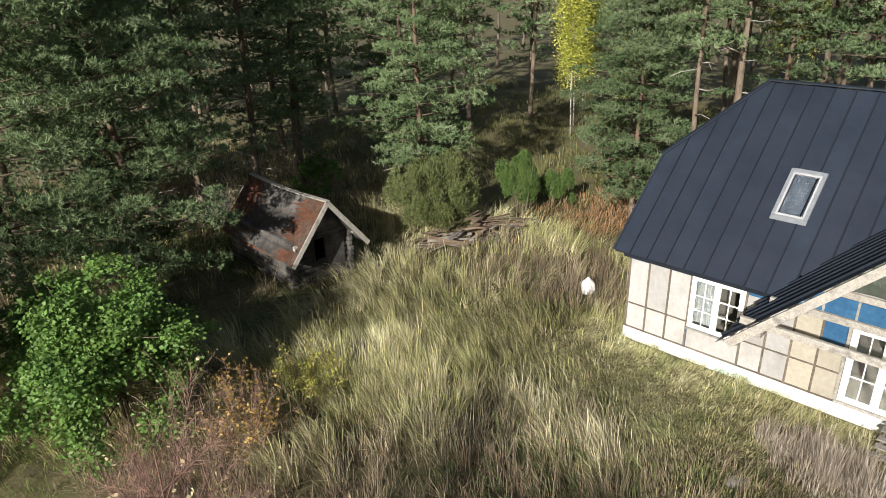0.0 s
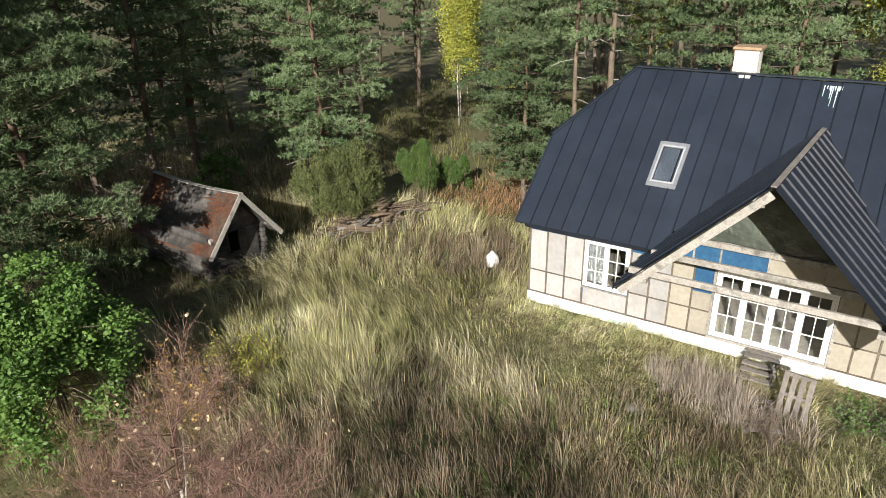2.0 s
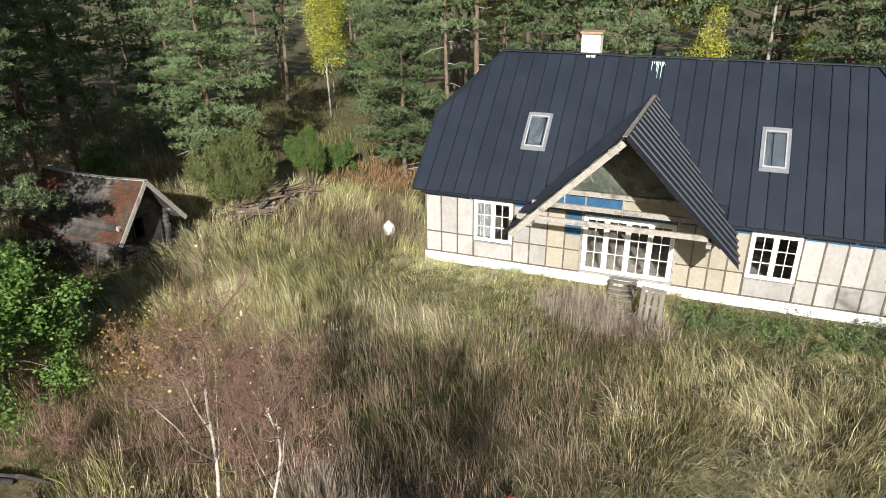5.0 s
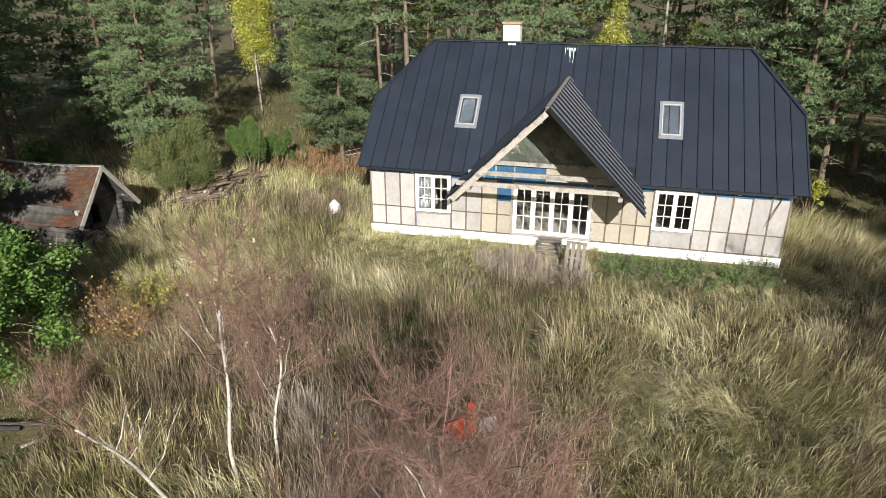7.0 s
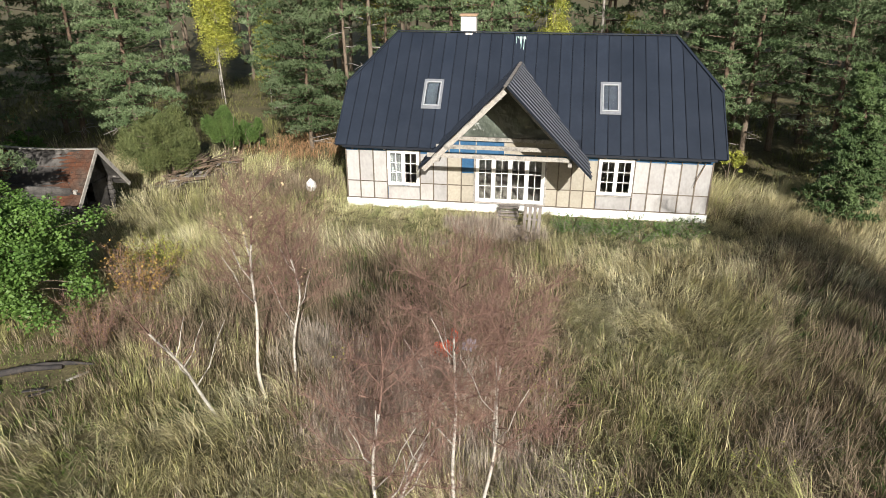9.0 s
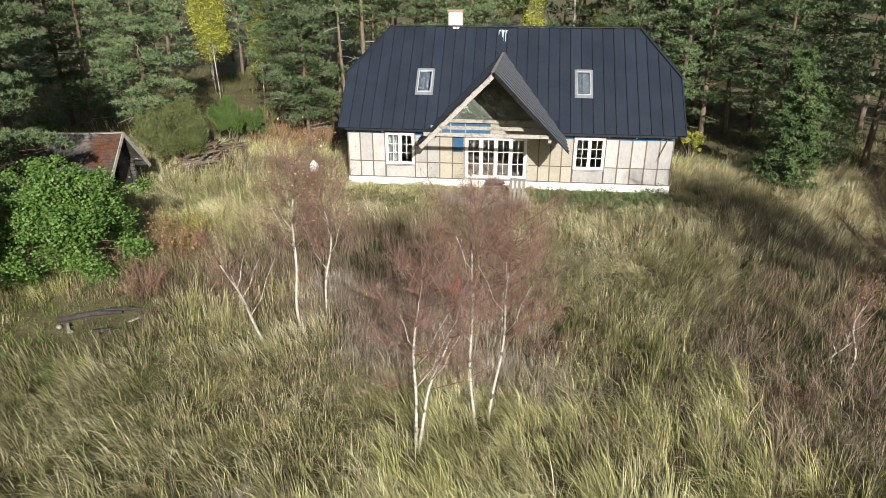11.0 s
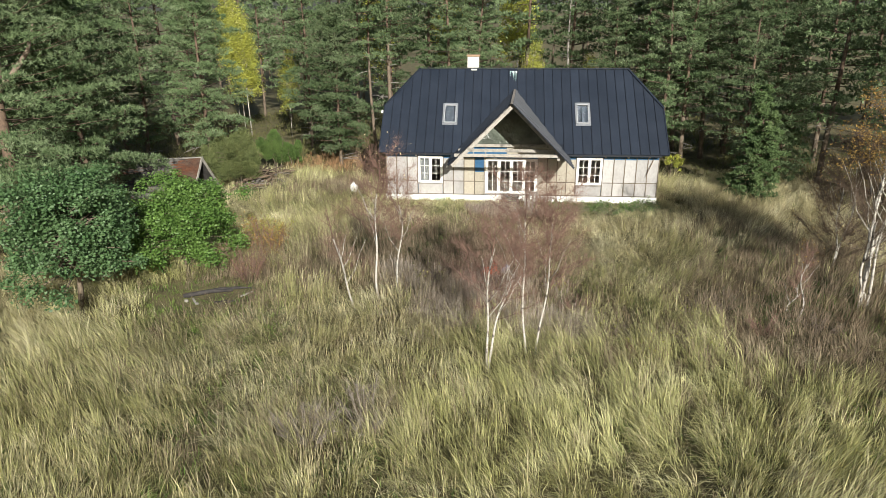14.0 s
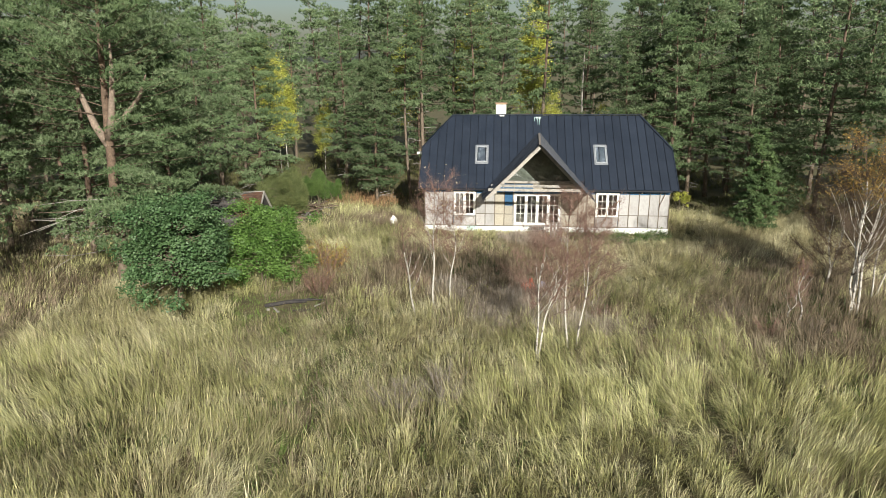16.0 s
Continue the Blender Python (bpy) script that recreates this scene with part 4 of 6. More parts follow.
def leafy(name, seed, height, radii, centre_z, count, size, material, label, category="tree", lumps=26, bark=M_PINE_BARK_LOW, stems=1, trunk_r=0.09, sprays=None):
    """A leafy tree or bush: stems and limbs out to the lumps of its crown, and a crown of single leaves."""
    r = random.Random(seed)
    rng = np.random.default_rng(seed)
    t = tagged(empty(name), label, category)
    pts, lumps_c, ways = crown_points(rng, count, (0, 0, centre_z), radii, lumps, seed, 0.45 if sprays else 0.0)
    pts[:, 2] = np.maximum(pts[:, 2], 0.12)
    bm = bmesh.new()
    tops = []
    for s in range(stems):
        a = 6.28 * s / stems
        p0 = Vector((0.18 * math.cos(a), 0.18 * math.sin(a), -0.1)) if stems > 1 else Vector((0, 0, -0.1))
        p1 = Vector((r.uniform(-0.2, 0.2) + p0.x * 1.6, r.uniform(-0.2, 0.2) + p0.y * 1.6, centre_z * 0.55))
        p2 = Vector((p0.x * 3 + r.uniform(-0.2, 0.2), p0.y * 3 + r.uniform(-0.2, 0.2), centre_z + radii[2] * 0.6))
        tube(bm, [p0, p1, p2], [trunk_r, trunk_r * 0.75, trunk_r * 0.2], 7)
        tops.append((p1, p2))
    part("trunk", bm, bark, t)
    bm = bmesh.new()
    for c in lumps_c:
        a, b = tops[r.randrange(len(tops))]
        k = min(1, max(0, (c[2] - a.z) / max(0.1, b.z - a.z))) * 0.7
        p0 = a + (b - a) * k
        c = Vector(c)
        mid = (p0 + c) / 2 + Vector((0, 0, 0.12))
        tube(bm, [p0, mid, c], [trunk_r * 0.35, trunk_r * 0.22, 0.006], 4)
    tagged(part("branchwork", bm, bark, t), kind="stuff")
    if sprays:
        out = unit(pts - np.array([0, 0, centre_z * 0.6]) + np.array([0, 0, 1.6]))
        v, f = needles(rng, pts, out, sprays, size, size * 0.22, 0.55)
    else:
        v, f = leaves(rng, pts, size, 0.5, ways)
    tri_mesh("leaf_crown", v, f, material, t)
    return t


def bare_birch(seed, height, trunk_r, spread, twigs=2600, stems=((0, 0, 1.0),), label="", crown_from=0.45, twig_material=M_TWIG, leaf=0, kink=0.12, leaf_material=M_LEAF_ORANGE, fork=0.55, leaf_top=0.0, joined=False):
    """A leafless birch: white crooked stems that fork, rising limbs and a haze of fine twigs; a few last leaves if leaf is given.
    stems: for each its lean in x and y at the top, and its share of the height."""
    r = random.Random(seed)
    rng = np.random.default_rng(seed)
    t = tagged(empty("birch_tree"), label or "slender young birch with white bark and fine bare red-brown twigs", "tree")
    A = []
    bow = 1.7 if joined else 1.2
    limbs = bmesh.new()
    for si, (lx, ly, share) in enumerate(stems):
        H = height * share
        ph = [r.uniform(0, 6.28) for _ in range(4)]
        ox, oy = (0, 0) if len(stems) == 1 or joined else (r.uniform(-0.22, 0.22), r.uniform(-0.22, 0.22))

        def trunk(h):
            k = h / H
            wx = kink * (math.sin(k * 5 + ph[0]) + 0.5 * math.sin(k * 13 + ph[1]) - math.sin(ph[0]) - 0.5 * math.sin(ph[1]))
            wy = kink * (math.sin(k * 4.4 + ph[2]) + 0.5 * math.sin(k * 12 + ph[3]) - math.sin(ph[2]) - 0.5 * math.sin(ph[3]))
            return Vector((ox + lx * k ** bow + wx, oy + ly * k ** bow + wy, h - 0.1))
        top = 0.68
        hs = [H * top * i / 14 for i in range(15)]
        bm = bmesh.new()
        tube(bm, [trunk(h) for h in hs], [trunk_r * (1 - 0.85 * h / H) + 0.004 for h in hs], 7)
        part("trunk", bm, M_BIRCH, t)
        tube(limbs, [trunk(H * (top + 0.05 * i)) for i in range(6)], [trunk_r * (0.40 - 0.07 * i) + 0.003 for i in range(6)], 5)
        for q in range(4 if fork else 0):
            bm = bmesh.new()
            p0 = trunk(H * fork * (0.62 + 0.16 * q))
            az = r.uniform(0, 6.28)
            L = H * (0.30 - 0.05 * q)
            way = Vector((math.cos(az), math.sin(az), 0))
            pts = [p0, p0 + way * L * 0.22 + Vector((0, 0, L * 0.3)), p0 + way * L * 0.34 + Vector((0, 0, L * 0.65)), p0 + way * L * 0.52 + Vector((0, 0, L))]
            tube(bm, pts, [trunk_r * (0.45 - 0.06 * q), trunk_r * 0.3, trunk_r * 0.22, 0.005], 6)
            part("fork_stem", bm, M_BIRCH, t)
        n_l = max(10, int(30 * share / len(stems) ** 0.5))
        for i in range(n_l):
            k = crown_from + (0.98 - crown_from) * i / n_l
            p0 = trunk(H * k * 0.86 / 0.98)
            az = i * 2.4 + r.uniform(-0.4, 0.4)
            ln = spread * (1.05 - 0.55 * (k - crown_from) / (1 - crown_from)) * r.uniform(0.55, 1.15)
            d = Vector((math.cos(az), math.sin(az), r.uniform(0.35, 1.0)))
            p1 = p0 + d * ln * 0.5
            p2 = p1 + Vector((math.cos(az) * ln * 0.45, math.sin(az) * ln * 0.45, ln * r.uniform(0.15, 0.7)))
            tube(limbs, [p0, p1, p2], [0.010, 0.006, 0.002], 4)
            A.append((p0, p1, p2))
    tagged(part("branchwork", limbs, twig_material, t), kind="stuff")
    limb = np.array([[list(p) for p in q] for q in A])
    idx = rng.integers(0, len(A), twigs)
    u = rng.uniform(0.3, 1.0, (twigs, 1))
    q = limb[idx]
    base = np.where(u < 0.5, q[:, 0] + (q[:, 1] - q[:, 0]) * u * 2, q[:, 1] + (q[:, 2] - q[:, 1]) * (u - 0.5) * 2)
    d = unit(unit(q[:, 2] - q[:, 0]) * 0.5 + rng.normal(0, 0.75, (twigs, 3)) + np.array([0, 0, 0.3]))
    end = base + d * rng.uniform(0.22, 0.62, (twigs, 1)) * min(1.2, 0.5 + spread * 0.5)
    v1, f1 = strands(rng, base, end, 0.0062)
    b2 = base + (end - base) * rng.uniform(0.3, 0.9, (twigs, 1))
    e2 = b2 + unit(rng.normal(0, 1, (twigs, 3)) + d * 0.8) * rng.uniform(0.12, 0.34, (twigs, 1))
    v2, f2 = strands(rng, b2, e2, 0.005)
    v = np.concatenate([v1, v2])
    f = np.concatenate([f1, f2 + len(v1)])
    tri_mesh("twig_crown", v, f, twig_material, t)
    if leaf:
        e = end[end[:, 2] > height * leaf_top]
        v, f = leaves(rng, e[rng.integers(0, len(e), leaf)], 0.055)
        tri_mesh("leaf_crown", v, f, leaf_material, t)
    return t


def shrub(seed, height, radius, twigs, material, label, leaf=0, leaf_material=M_LEAF_ORANGE, name="shrub", leaf_size=0.06, width=0.008):
    """A leafless or thinly leaved shrub: many stems fanning up from the ground, with twigs on them."""
    r = random.Random(seed)
    rng = np.random.default_rng(seed)
    t = tagged(empty(name), label, "bush")
    n = 26
    az = rng.uniform(0, 6.28, n)
    rad = radius * np.sqrt(rng.uniform(0.05, 1, n))
    p0 = np.stack([np.cos(az) * rad * 0.25, np.sin(az) * rad * 0.25, np.full(n, -0.05)], 1)
    p2 = np.stack([np.cos(az) * rad, np.sin(az) * rad, height * rng.uniform(0.55, 1.0, n)], 1)
    p1 = p0 * 0.45 + p2 * 0.55 + np.stack([np.zeros(n), np.zeros(n), np.full(n, height * 0.12)], 1)
    bm = bmesh.new()
    for a, b, c in zip(p0, p1, p2):
        tube(bm, [a, b, c], [0.012, 0.008, 0.003], 4)
    tagged(part("branchwork", bm, material, t), kind="stuff")
    k = rng.integers(0, n, twigs)
    u = rng.uniform(0.2, 1.0, (twigs, 1))
    base = p0[k] * (1 - u) ** 2 + 2 * u * (1 - u) * p1[k] + u ** 2 * p2[k]
    d = unit(rng.normal(0, 0.8, (twigs, 3)) + np.array([0, 0, 0.55]))
    end = base + d * rng.uniform(0.12, 0.42, (twigs, 1)) * (0.5 + 0.4 * height)
    end[:, 2] = np.maximum(end[:, 2], 0.03)
    v, f = strands(rng, base, end, width)
    tri_mesh("twig_crown", v, f, material, t)
    if leaf:
        q = rng.integers(0, twigs, leaf)
        pts = base[q] + (end[q] - base[q]) * rng.uniform(0.2, 1.0, (leaf, 1))
        v, f = leaves(rng, pts, leaf_size)
        tri_mesh("leaf_crown", v, f, leaf_material, t)
    return t


def move(ob, x, y, turn=0, scale=1.0):
    ob.matrix_world = pose(x, y, ground_z(x, y) - 0.03, 0, 0, turn) @ Matrix.Diagonal((scale, scale, scale, 1))
    return ob


# ---- trees round the house ----
move(pine(11, 12.0, 2.6, 3.1, limbs=95, per_pad=34, per_tuft=12, needle=0.155, width=0.034, pad=0.76, label="spreading Scots pine behind the junipers with bare lower twigs", dead=12), -11.7, 3.2, 0)
move(pine(12, 10.5, 1.3, 2.9, limbs=135, per_pad=34, per_tuft=12, needle=0.155, width=0.034, pad=0.76, trunk_r=0.13, label="dense young pine with a low round crown beside the house corner"), -4.6, 8.6, 40)
move(pine(13, 16.0, 8.2, 2.3, limbs=46, trunk_r=0.17, label="tall pine with a bare orange trunk behind the house"), -0.9, 9.2, 0)
move(pine(14, 13.5, 7.2, 2.2, limbs=40, trunk_r=0.12, label="tall pine with a bare orange trunk behind the house"), -1.9, 8.3, 0)
move(pine(15, 14.0, 3.4, 3.4, limbs=82, per_pad=34, per_tuft=12, needle=0.155, width=0.034, pad=0.76, trunk_r=0.26, label="pine with a thick grey trunk behind the shed"), -19.8, 2.4, 0)
move(pine(16, 15.5, 2.4, 5.2, limbs=170, per_pad=36, per_tuft=12, needle=0.16, width=0.035, pad=0.76, dead_len=1.5, bare_side=True, shape=0.4, trunk_r=0.30, lean=(1.2, -1.0), label="large old pine with forked orange limbs and dead grey branches", dead=9,
          stems=((7.0, -1.5, 0.2, 4.2, 0.21), (7.3, 1.0, -0.6, 4.4, 0.20), (7.8, 2.2, -0.2, 2.4, 0.14))), -13.6, -11.8, 0)
move(pine(17, 11.0, 1.6, 3.4, limbs=125, per_pad=36, per_tuft=12, needle=0.155, width=0.034, pad=0.76, trunk_r=0.2, label="broad pine at the edge of the clearing with low branches"), -12.4, -8.7, 0)
big_models = [pine(21, 15.0, 2.2, 3.0, limbs=84), pine(22, 16.5, 3.6, 2.9, limbs=80), pine(23, 13.5, 1.4, 3.1, limbs=86), pine(24, 14.5, 2.6, 2.8, limbs=80)]
spots = [(19.3, 10.6), (21.2, 12.4), (17.4, 10.4), (24.8, 10.0)]
for o, (x, y) in zip(big_models, spots):
    move(o, x, y, x * 40)
    tagged(o, group="pines round the clearing")
near = [(-20.5, -12.5), (-23.5, -6.5), (-18.5, 8.0), (-21.0, 10.0), (-25.0, 5.0), (-25.5, -1.5), (-21.5, -4.5), (-18.2, -1.0), (-18.0, -7.2), (-22.0, -10.0), (-19.5, -15.5), (-17.6, -3.9),
        (-2.3, 18.7), (2.5, 13.5), (5.2, 16.5), (11.8, 17.2), (16.0, 15.5), (26.5, 5.5), (28.0, 0.5), 
        (31.0, -5.0), (27.5, -6.0), (-19.5, 15.0), (22.5, 7.0), (14.4, 12.6), (23.4, 14.2), (19.6, 14.6), (27.2, 13.0), (17.0, 13.0), (-8.4, 15.0)]
rp = random.Random(77)
for i, (x, y) in enumerate(near):
    place(big_models[i % 4], x, y, rp.uniform(0, 360), rp.uniform(0.85, 1.12), "pines round the clearing")

# the wood behind, of simpler pines
far_models = [pine(31 + i, h, c, rd, limbs=44, per_pad=11, per_tuft=4, needle=0.30, width=0.14, dead=0, pad=0.8) for i, (h, c, rd) in enumerate(((16.0, 4.5, 2.8), (17.5, 6.0, 2.6), (15.0, 3.0, 2.9)))]
wood = [(-27.5, 11.0), (-31.0, 3.0), (-28.0, -7.0), (24.0, 16.5), (19.5, 17.5), (-11.5, 25.0), (-6.0, 22.0), (-20.0, 22.0), (28.5, 11.0), (1.0, 20.5), (8.5, 20.5), (32.0, 6.0), (-23.5, 17.6)]
for i in range(6000):
    x, y = rp.uniform(-48, 52), rp.uniform(-26, 58)
    edge = y > 21 + 0.06 * abs(x) or x < -29 or x > 33
    if not edge or (x > 30 and y < -8) or (x < -24 and y < -22):
        continue
    gap = 3.1 + 0.03 * max(0, y - 30) + 0.03 * max(0, abs(x) - 35)
    if all((x - a) ** 2 + (y - b) ** 2 > gap ** 2 for a, b in wood + near):
        wood.append((x, y))
    if len(wood) >= 104:
        break
for o, (x, y) in zip(far_models, wood[:3]):
    move(o, x, y, 10)
    tagged(o, group="pines of the wood")
for i, (x, y) in enumerate(wood[3:]):
    tall = 1.15 if x > -9 else 1.0
    place(far_models[i % 3], x, y, rp.uniform(0, 360), rp.uniform(0.88, 1.1) * tall, "pines of the wood")

# yellow birches in the edge of the wood
yb = leafy("birch_tree", 41, 11, (1.1, 1.1, 4.3), 5.9, 13000, 0.11, M_LEAF_YELLOW, "slim birch with yellow autumn leaves at the wood edge", lumps=110, bark=M_BIRCH, trunk_r=0.055)
move(yb, -14.9, 19.4)
for x, y, a, s in ((-11.4, 19.5, 80, 0.72), (8.8, 13.4, 30, 0.80), (13.2, 14.4, 200, 0.70), (-4.5, 26.0, 120, 1.45), (8.0, 29.0, 160, 1.6), (-18.6, 26.5, 250, 1.25), (-16.4, 22.0, 20, 1.1), (1.5, 31.0, 99, 1.6)):
    place(yb, x, y, a, s)

# evergreens and bushes
move(leafy("juniper_bush", 51, 3.7, (2.0, 1.9, 1.75), 1.8, 24000, 0.14, M_JUNIPER, "broad olive-green juniper bush behind the plank heap", "bush", lumps=60, stems=4, trunk_r=0.05, sprays=3), -9.6, 2.0)
move(leafy("juniper_bush", 52, 3.2, (0.85, 0.8, 1.7), 1.5, 10000, 0.13, M_JUNIPER_GREEN, "upright bright green juniper bush", "bush", lumps=24, stems=3, trunk_r=0.05, sprays=3), -8.5, 6.0)
move(leafy("juniper_bush", 53, 2.6, (1.1, 0.9, 1.0), 0.9, 7000, 0.13, M_JUNIPER_GREEN, "low bright green juniper bush", "bush", lumps=20, stems=3, trunk_r=0.05, sprays=3), -7.9, 8.0)
move(pine(54, 6.4, 0.2, 1.45, limbs=210, per_pad=20, trunk_r=0.10, material=M_SPRUCE, dead=0, needle=0.15, width=0.06, cone=True, droop=0.2, pad=0.55, label="dark green young spruce with branches down to the ground"), 20.7, 1.1)
move(pine(55, 6.0, 0.6, 1.8, limbs=60, per_pad=24, trunk_r=0.08, dead=0, label="bushy young pine beside the spruce"), 23.9, 4.4)
move(leafy("oak_tree", 56, 5.6, (2.9, 2.7, 2.4), 2.95, 34000, 0.115, M_LEAF_OAK, "round dark green young oak standing in the meadow", lumps=170, trunk_r=0.12), -8.8, -16.1)
move(leafy("apple_tree", 57, 4.3, (2.65, 2.45, 2.1), 2.25, 30000, 0.105, M_LEAF_GREEN, "low bright green apple tree beside the clearing", lumps=150, stems=3, trunk_r=0.06), -6.4, -12.1)
move(leafy("apple_tree", 58, 3.4, (2.0, 1.9, 1.6), 1.8, 11000, 0.10, M_LEAF_GREEN, "low green bush at the edge of the wood", lumps=80, stems=4, trunk_r=0.05), -9.6, -12.2)
move(leafy("hazel_bush", 59, 2.6, (1.3, 1.2, 1.2), 1.4, 3600, 0.12, M_LEAF_GREEN, "leafy green bush at the foot of the pine behind the shed", "bush", lumps=44, stems=4, trunk_r=0.04), -17.2, 1.6)

# birches in the meadow
move(bare_birch(61, 6.3, 0.045, 1.6, 2500, leaf=140, leaf_material=M_LEAF_PALE, leaf_top=0.7), 1.97, -14.3)
move(bare_birch(62, 5.5, 0.036, 1.4, 2000, ((0.35, 0.1, 1.0),), leaf=120, leaf_material=M_LEAF_PALE, leaf_top=0.6), 2.5, -13.75)
move(bare_birch(63, 5.2, 0.042, 0.7, 420, ((-0.25, -2.8, 1.0),), label="leaning birch stem with white bark and few twigs", kink=0.05, fork=0.45), 1.25, -15.3)
move(bare_birch(64, 5.6, 0.04, 1.5, 3200, ((0.05, 0.2, 1.0), (1.1, 0.2, 0.85)), crown_from=0.42, kink=0.07, joined=True), 6.15, -19.3)
move(bare_birch(65, 6.7, 0.038, 1.7, 3100, ((-0.1, 0.3, 1.0),), crown_from=0.45, kink=0.07), 7.37, -18.15)
move(bare_birch(66, 6.2, 0.036, 1.7, 3000, ((0.75, 0.3, 1.0),), crown_from=0.45, kink=0.08), 7.66, -18.2)
move(bare_birch(67, 3.4, 0.028, 0.5, 700, ((0.05, 0, 1.0), (-0.3, 0.1, 0.6)), leaf=70, label="thin birch sapling with a few last yellow leaves", leaf_top=0.6), 16.73, -15.1)
move(bare_birch(68, 8.6, 0.055, 2.2, 7000, ((-0.5, 0.1, 1.0), (0.1, 0.1, 0.95), (-0.7, 0.2, 0.62), (0.4, -0.1, 0.9), (0.8, 0.3, 0.8)), leaf=8000, crown_from=0.25, kink=0.16, label="clump of white birch stems with yellow leaves on top", twig_material=M_LIMB, leaf_top=0.6), 19.85, -13.8)
move(bare_birch(69, 7.6, 0.045, 1.9, 7000, ((0.2, 0.1, 1.0), (1.0, 0.2, 0.95)), leaf=5000, crown_from=0.2, label="leafless birch beside the birch clump", twig_material=M_LIMB, leaf_top=0.55), 21.4, -12.4)
move(bare_birch(70, 6.6, 0.04, 2.2, 12000, ((0.2, 0.1, 1.0), (-0.6, 0.2, 0.8)), crown_from=0.1, label="dense grey thicket birch beside the birch clump", twig_material=M_LIMB, leaf=1500), 20.5, -9.4)

# shrubs
move(shrub(81, 1.5, 1.2, 1500, M_TWIG, "red-brown leafless shrub with a few yellow leaves", 260, M_LEAF_ORANGE, leaf_size=0.04), -3.6, -12.9)
move(shrub(82, 2.1, 1.3, 1300, M_TWIG, "shrub with sparse yellow and orange autumn leaves", 1100, M_LEAF_ORANGE, leaf_size=0.075), -3.7, -10.4)
move(shrub(83, 1.2, 1.3, 1100, M_TWIG, "low shrub with yellow-green leaves", 2600, M_LEAF_YELLOW), -4.3, -8.0)
move(shrub(84, 1.1, 1.2, 1300, M_TWIG_GREY, "bare grey twiggy shrub in the grass"), 3.0, -22.7)
move(shrub(85, 1.0, 1.1, 1200, M_TWIG_GREY, "bare grey twiggy shrub in the grass"), 1.6, -23.4)
move(shrub(87, 2.0, 1.0, 900, M_DEADTWIG, "dead grey lichen-covered shrub beside the shed", width=0.012), -17.6, -3.4)
move(shrub(89, 0.7, 0.8, 1200, M_WEEDTWIG, "dry grey-brown weed clump beside the pallets", width=0.006), 8.0, -3.3)
move(leafy("willow_bush", 60, 1.6, (1.0, 0.9, 0.8), 0.9, 2600, 0.09, M_LEAF_YELLOW, "small yellow-green bush behind the house corner", "bush", lumps=16, stems=4, trunk_r=0.03), 17.6, 6.0)


def snag(seed, height, x, y):
    """A dead standing pine: pale bare trunk with short broken branches."""
    r = random.Random(seed)
    t = tagged(empty("dead_tree"), "dead pine with a bare pale trunk and broken branches", "tree")
    bm = bmesh.new()
    tube(bm, [(0, 0, -0.1), (0.06, 0.02, height * 0.4), (-0.05, 0.05, height * 0.75), (0.0, 0.0, height)], [0.13, 0.10, 0.07, 0.015], 8)
    part("trunk", bm, M_DEADTWIG, t)
    for i in range(14):
        h = height * r.uniform(0.5, 0.97)
        a = r.uniform(0, 6.28)
        ln = r.uniform(0.4, 1.2)
        bm = bmesh.new()
        tube(bm, [(0, 0, h), (math.cos(a) * ln * 0.6, math.sin(a) * ln * 0.6, h + 0.1), (math.cos(a) * ln, math.sin(a) * ln, h - 0.05)], [0.022, 0.014, 0.004], 4)
        part("branch", bm, M_DEADTWIG, t)
    return move(t, x, y)


snag(1, 11.4, 11.6, 16.2)
snag(2, 16.5, 19.3, 30.0)
rs = random.Random(5)
for i in range(12):
    x, y = 9.6 + (i % 6) * 0.95 + rs.uniform(-0.2, 0.2), -0.8 - rs.uniform(0, 0.9) - (0.9 if i > 5 else 0)
    move(shrub(200 + i, 0.5, 0.75, 260, M_TWIG_GREY, "low green bramble along the house wall", 520, M_JUNIPER_GREEN if i % 2 else M_LEAF_GREEN, "bramble", 0.07), x, y, i * 50)
for i, (x, y) in enumerate(((9.2, -15.2), (10.2, -16.6), (9.6, -17.6), (11.2, -18.4), (14.6, -14.4), (13.4, -15.6), (15.4, -16.4), (12.8, -17.6), (17.2, -16.2), (8.6, -13.2), (4.4, -15.8), (3.6, -12.4), (0.8, -12.2), (-0.6, -13.6), (5.0, -17.0))):
    move(shrub(120 + i, 0.85, 0.9, 480, M_TWIG if i % 3 == 0 else M_WEEDTWIG, "brown leafless thicket in the grass", 130 if i % 2 else 0, M_LEAF_YELLOW), x, y, i * 37)


# ---- meadow grass ----
def fbm(x, y, s, seed):
    """Soft noise over the plan from sums of rotated sine waves, between about -1 and 1."""
    r = np.random.default_rng(seed)
    out = np.zeros_like(x)
    for k in range(9):
        a, f, p = r.uniform(0, 6.28), s * r.uniform(0.6, 1.9), r.uniform(0, 6.28)
        out += np.sin((x * np.cos(a) + y * np.sin(a)) * f + p + 1.3 * np.sin((x * np.sin(a) - y * np.cos(a)) * f * 0.7 + p * 2))
    return out / 4.5


def grounds(x, y):
    return np.array([ground_z(a, b) for a, b in zip(x, y)])


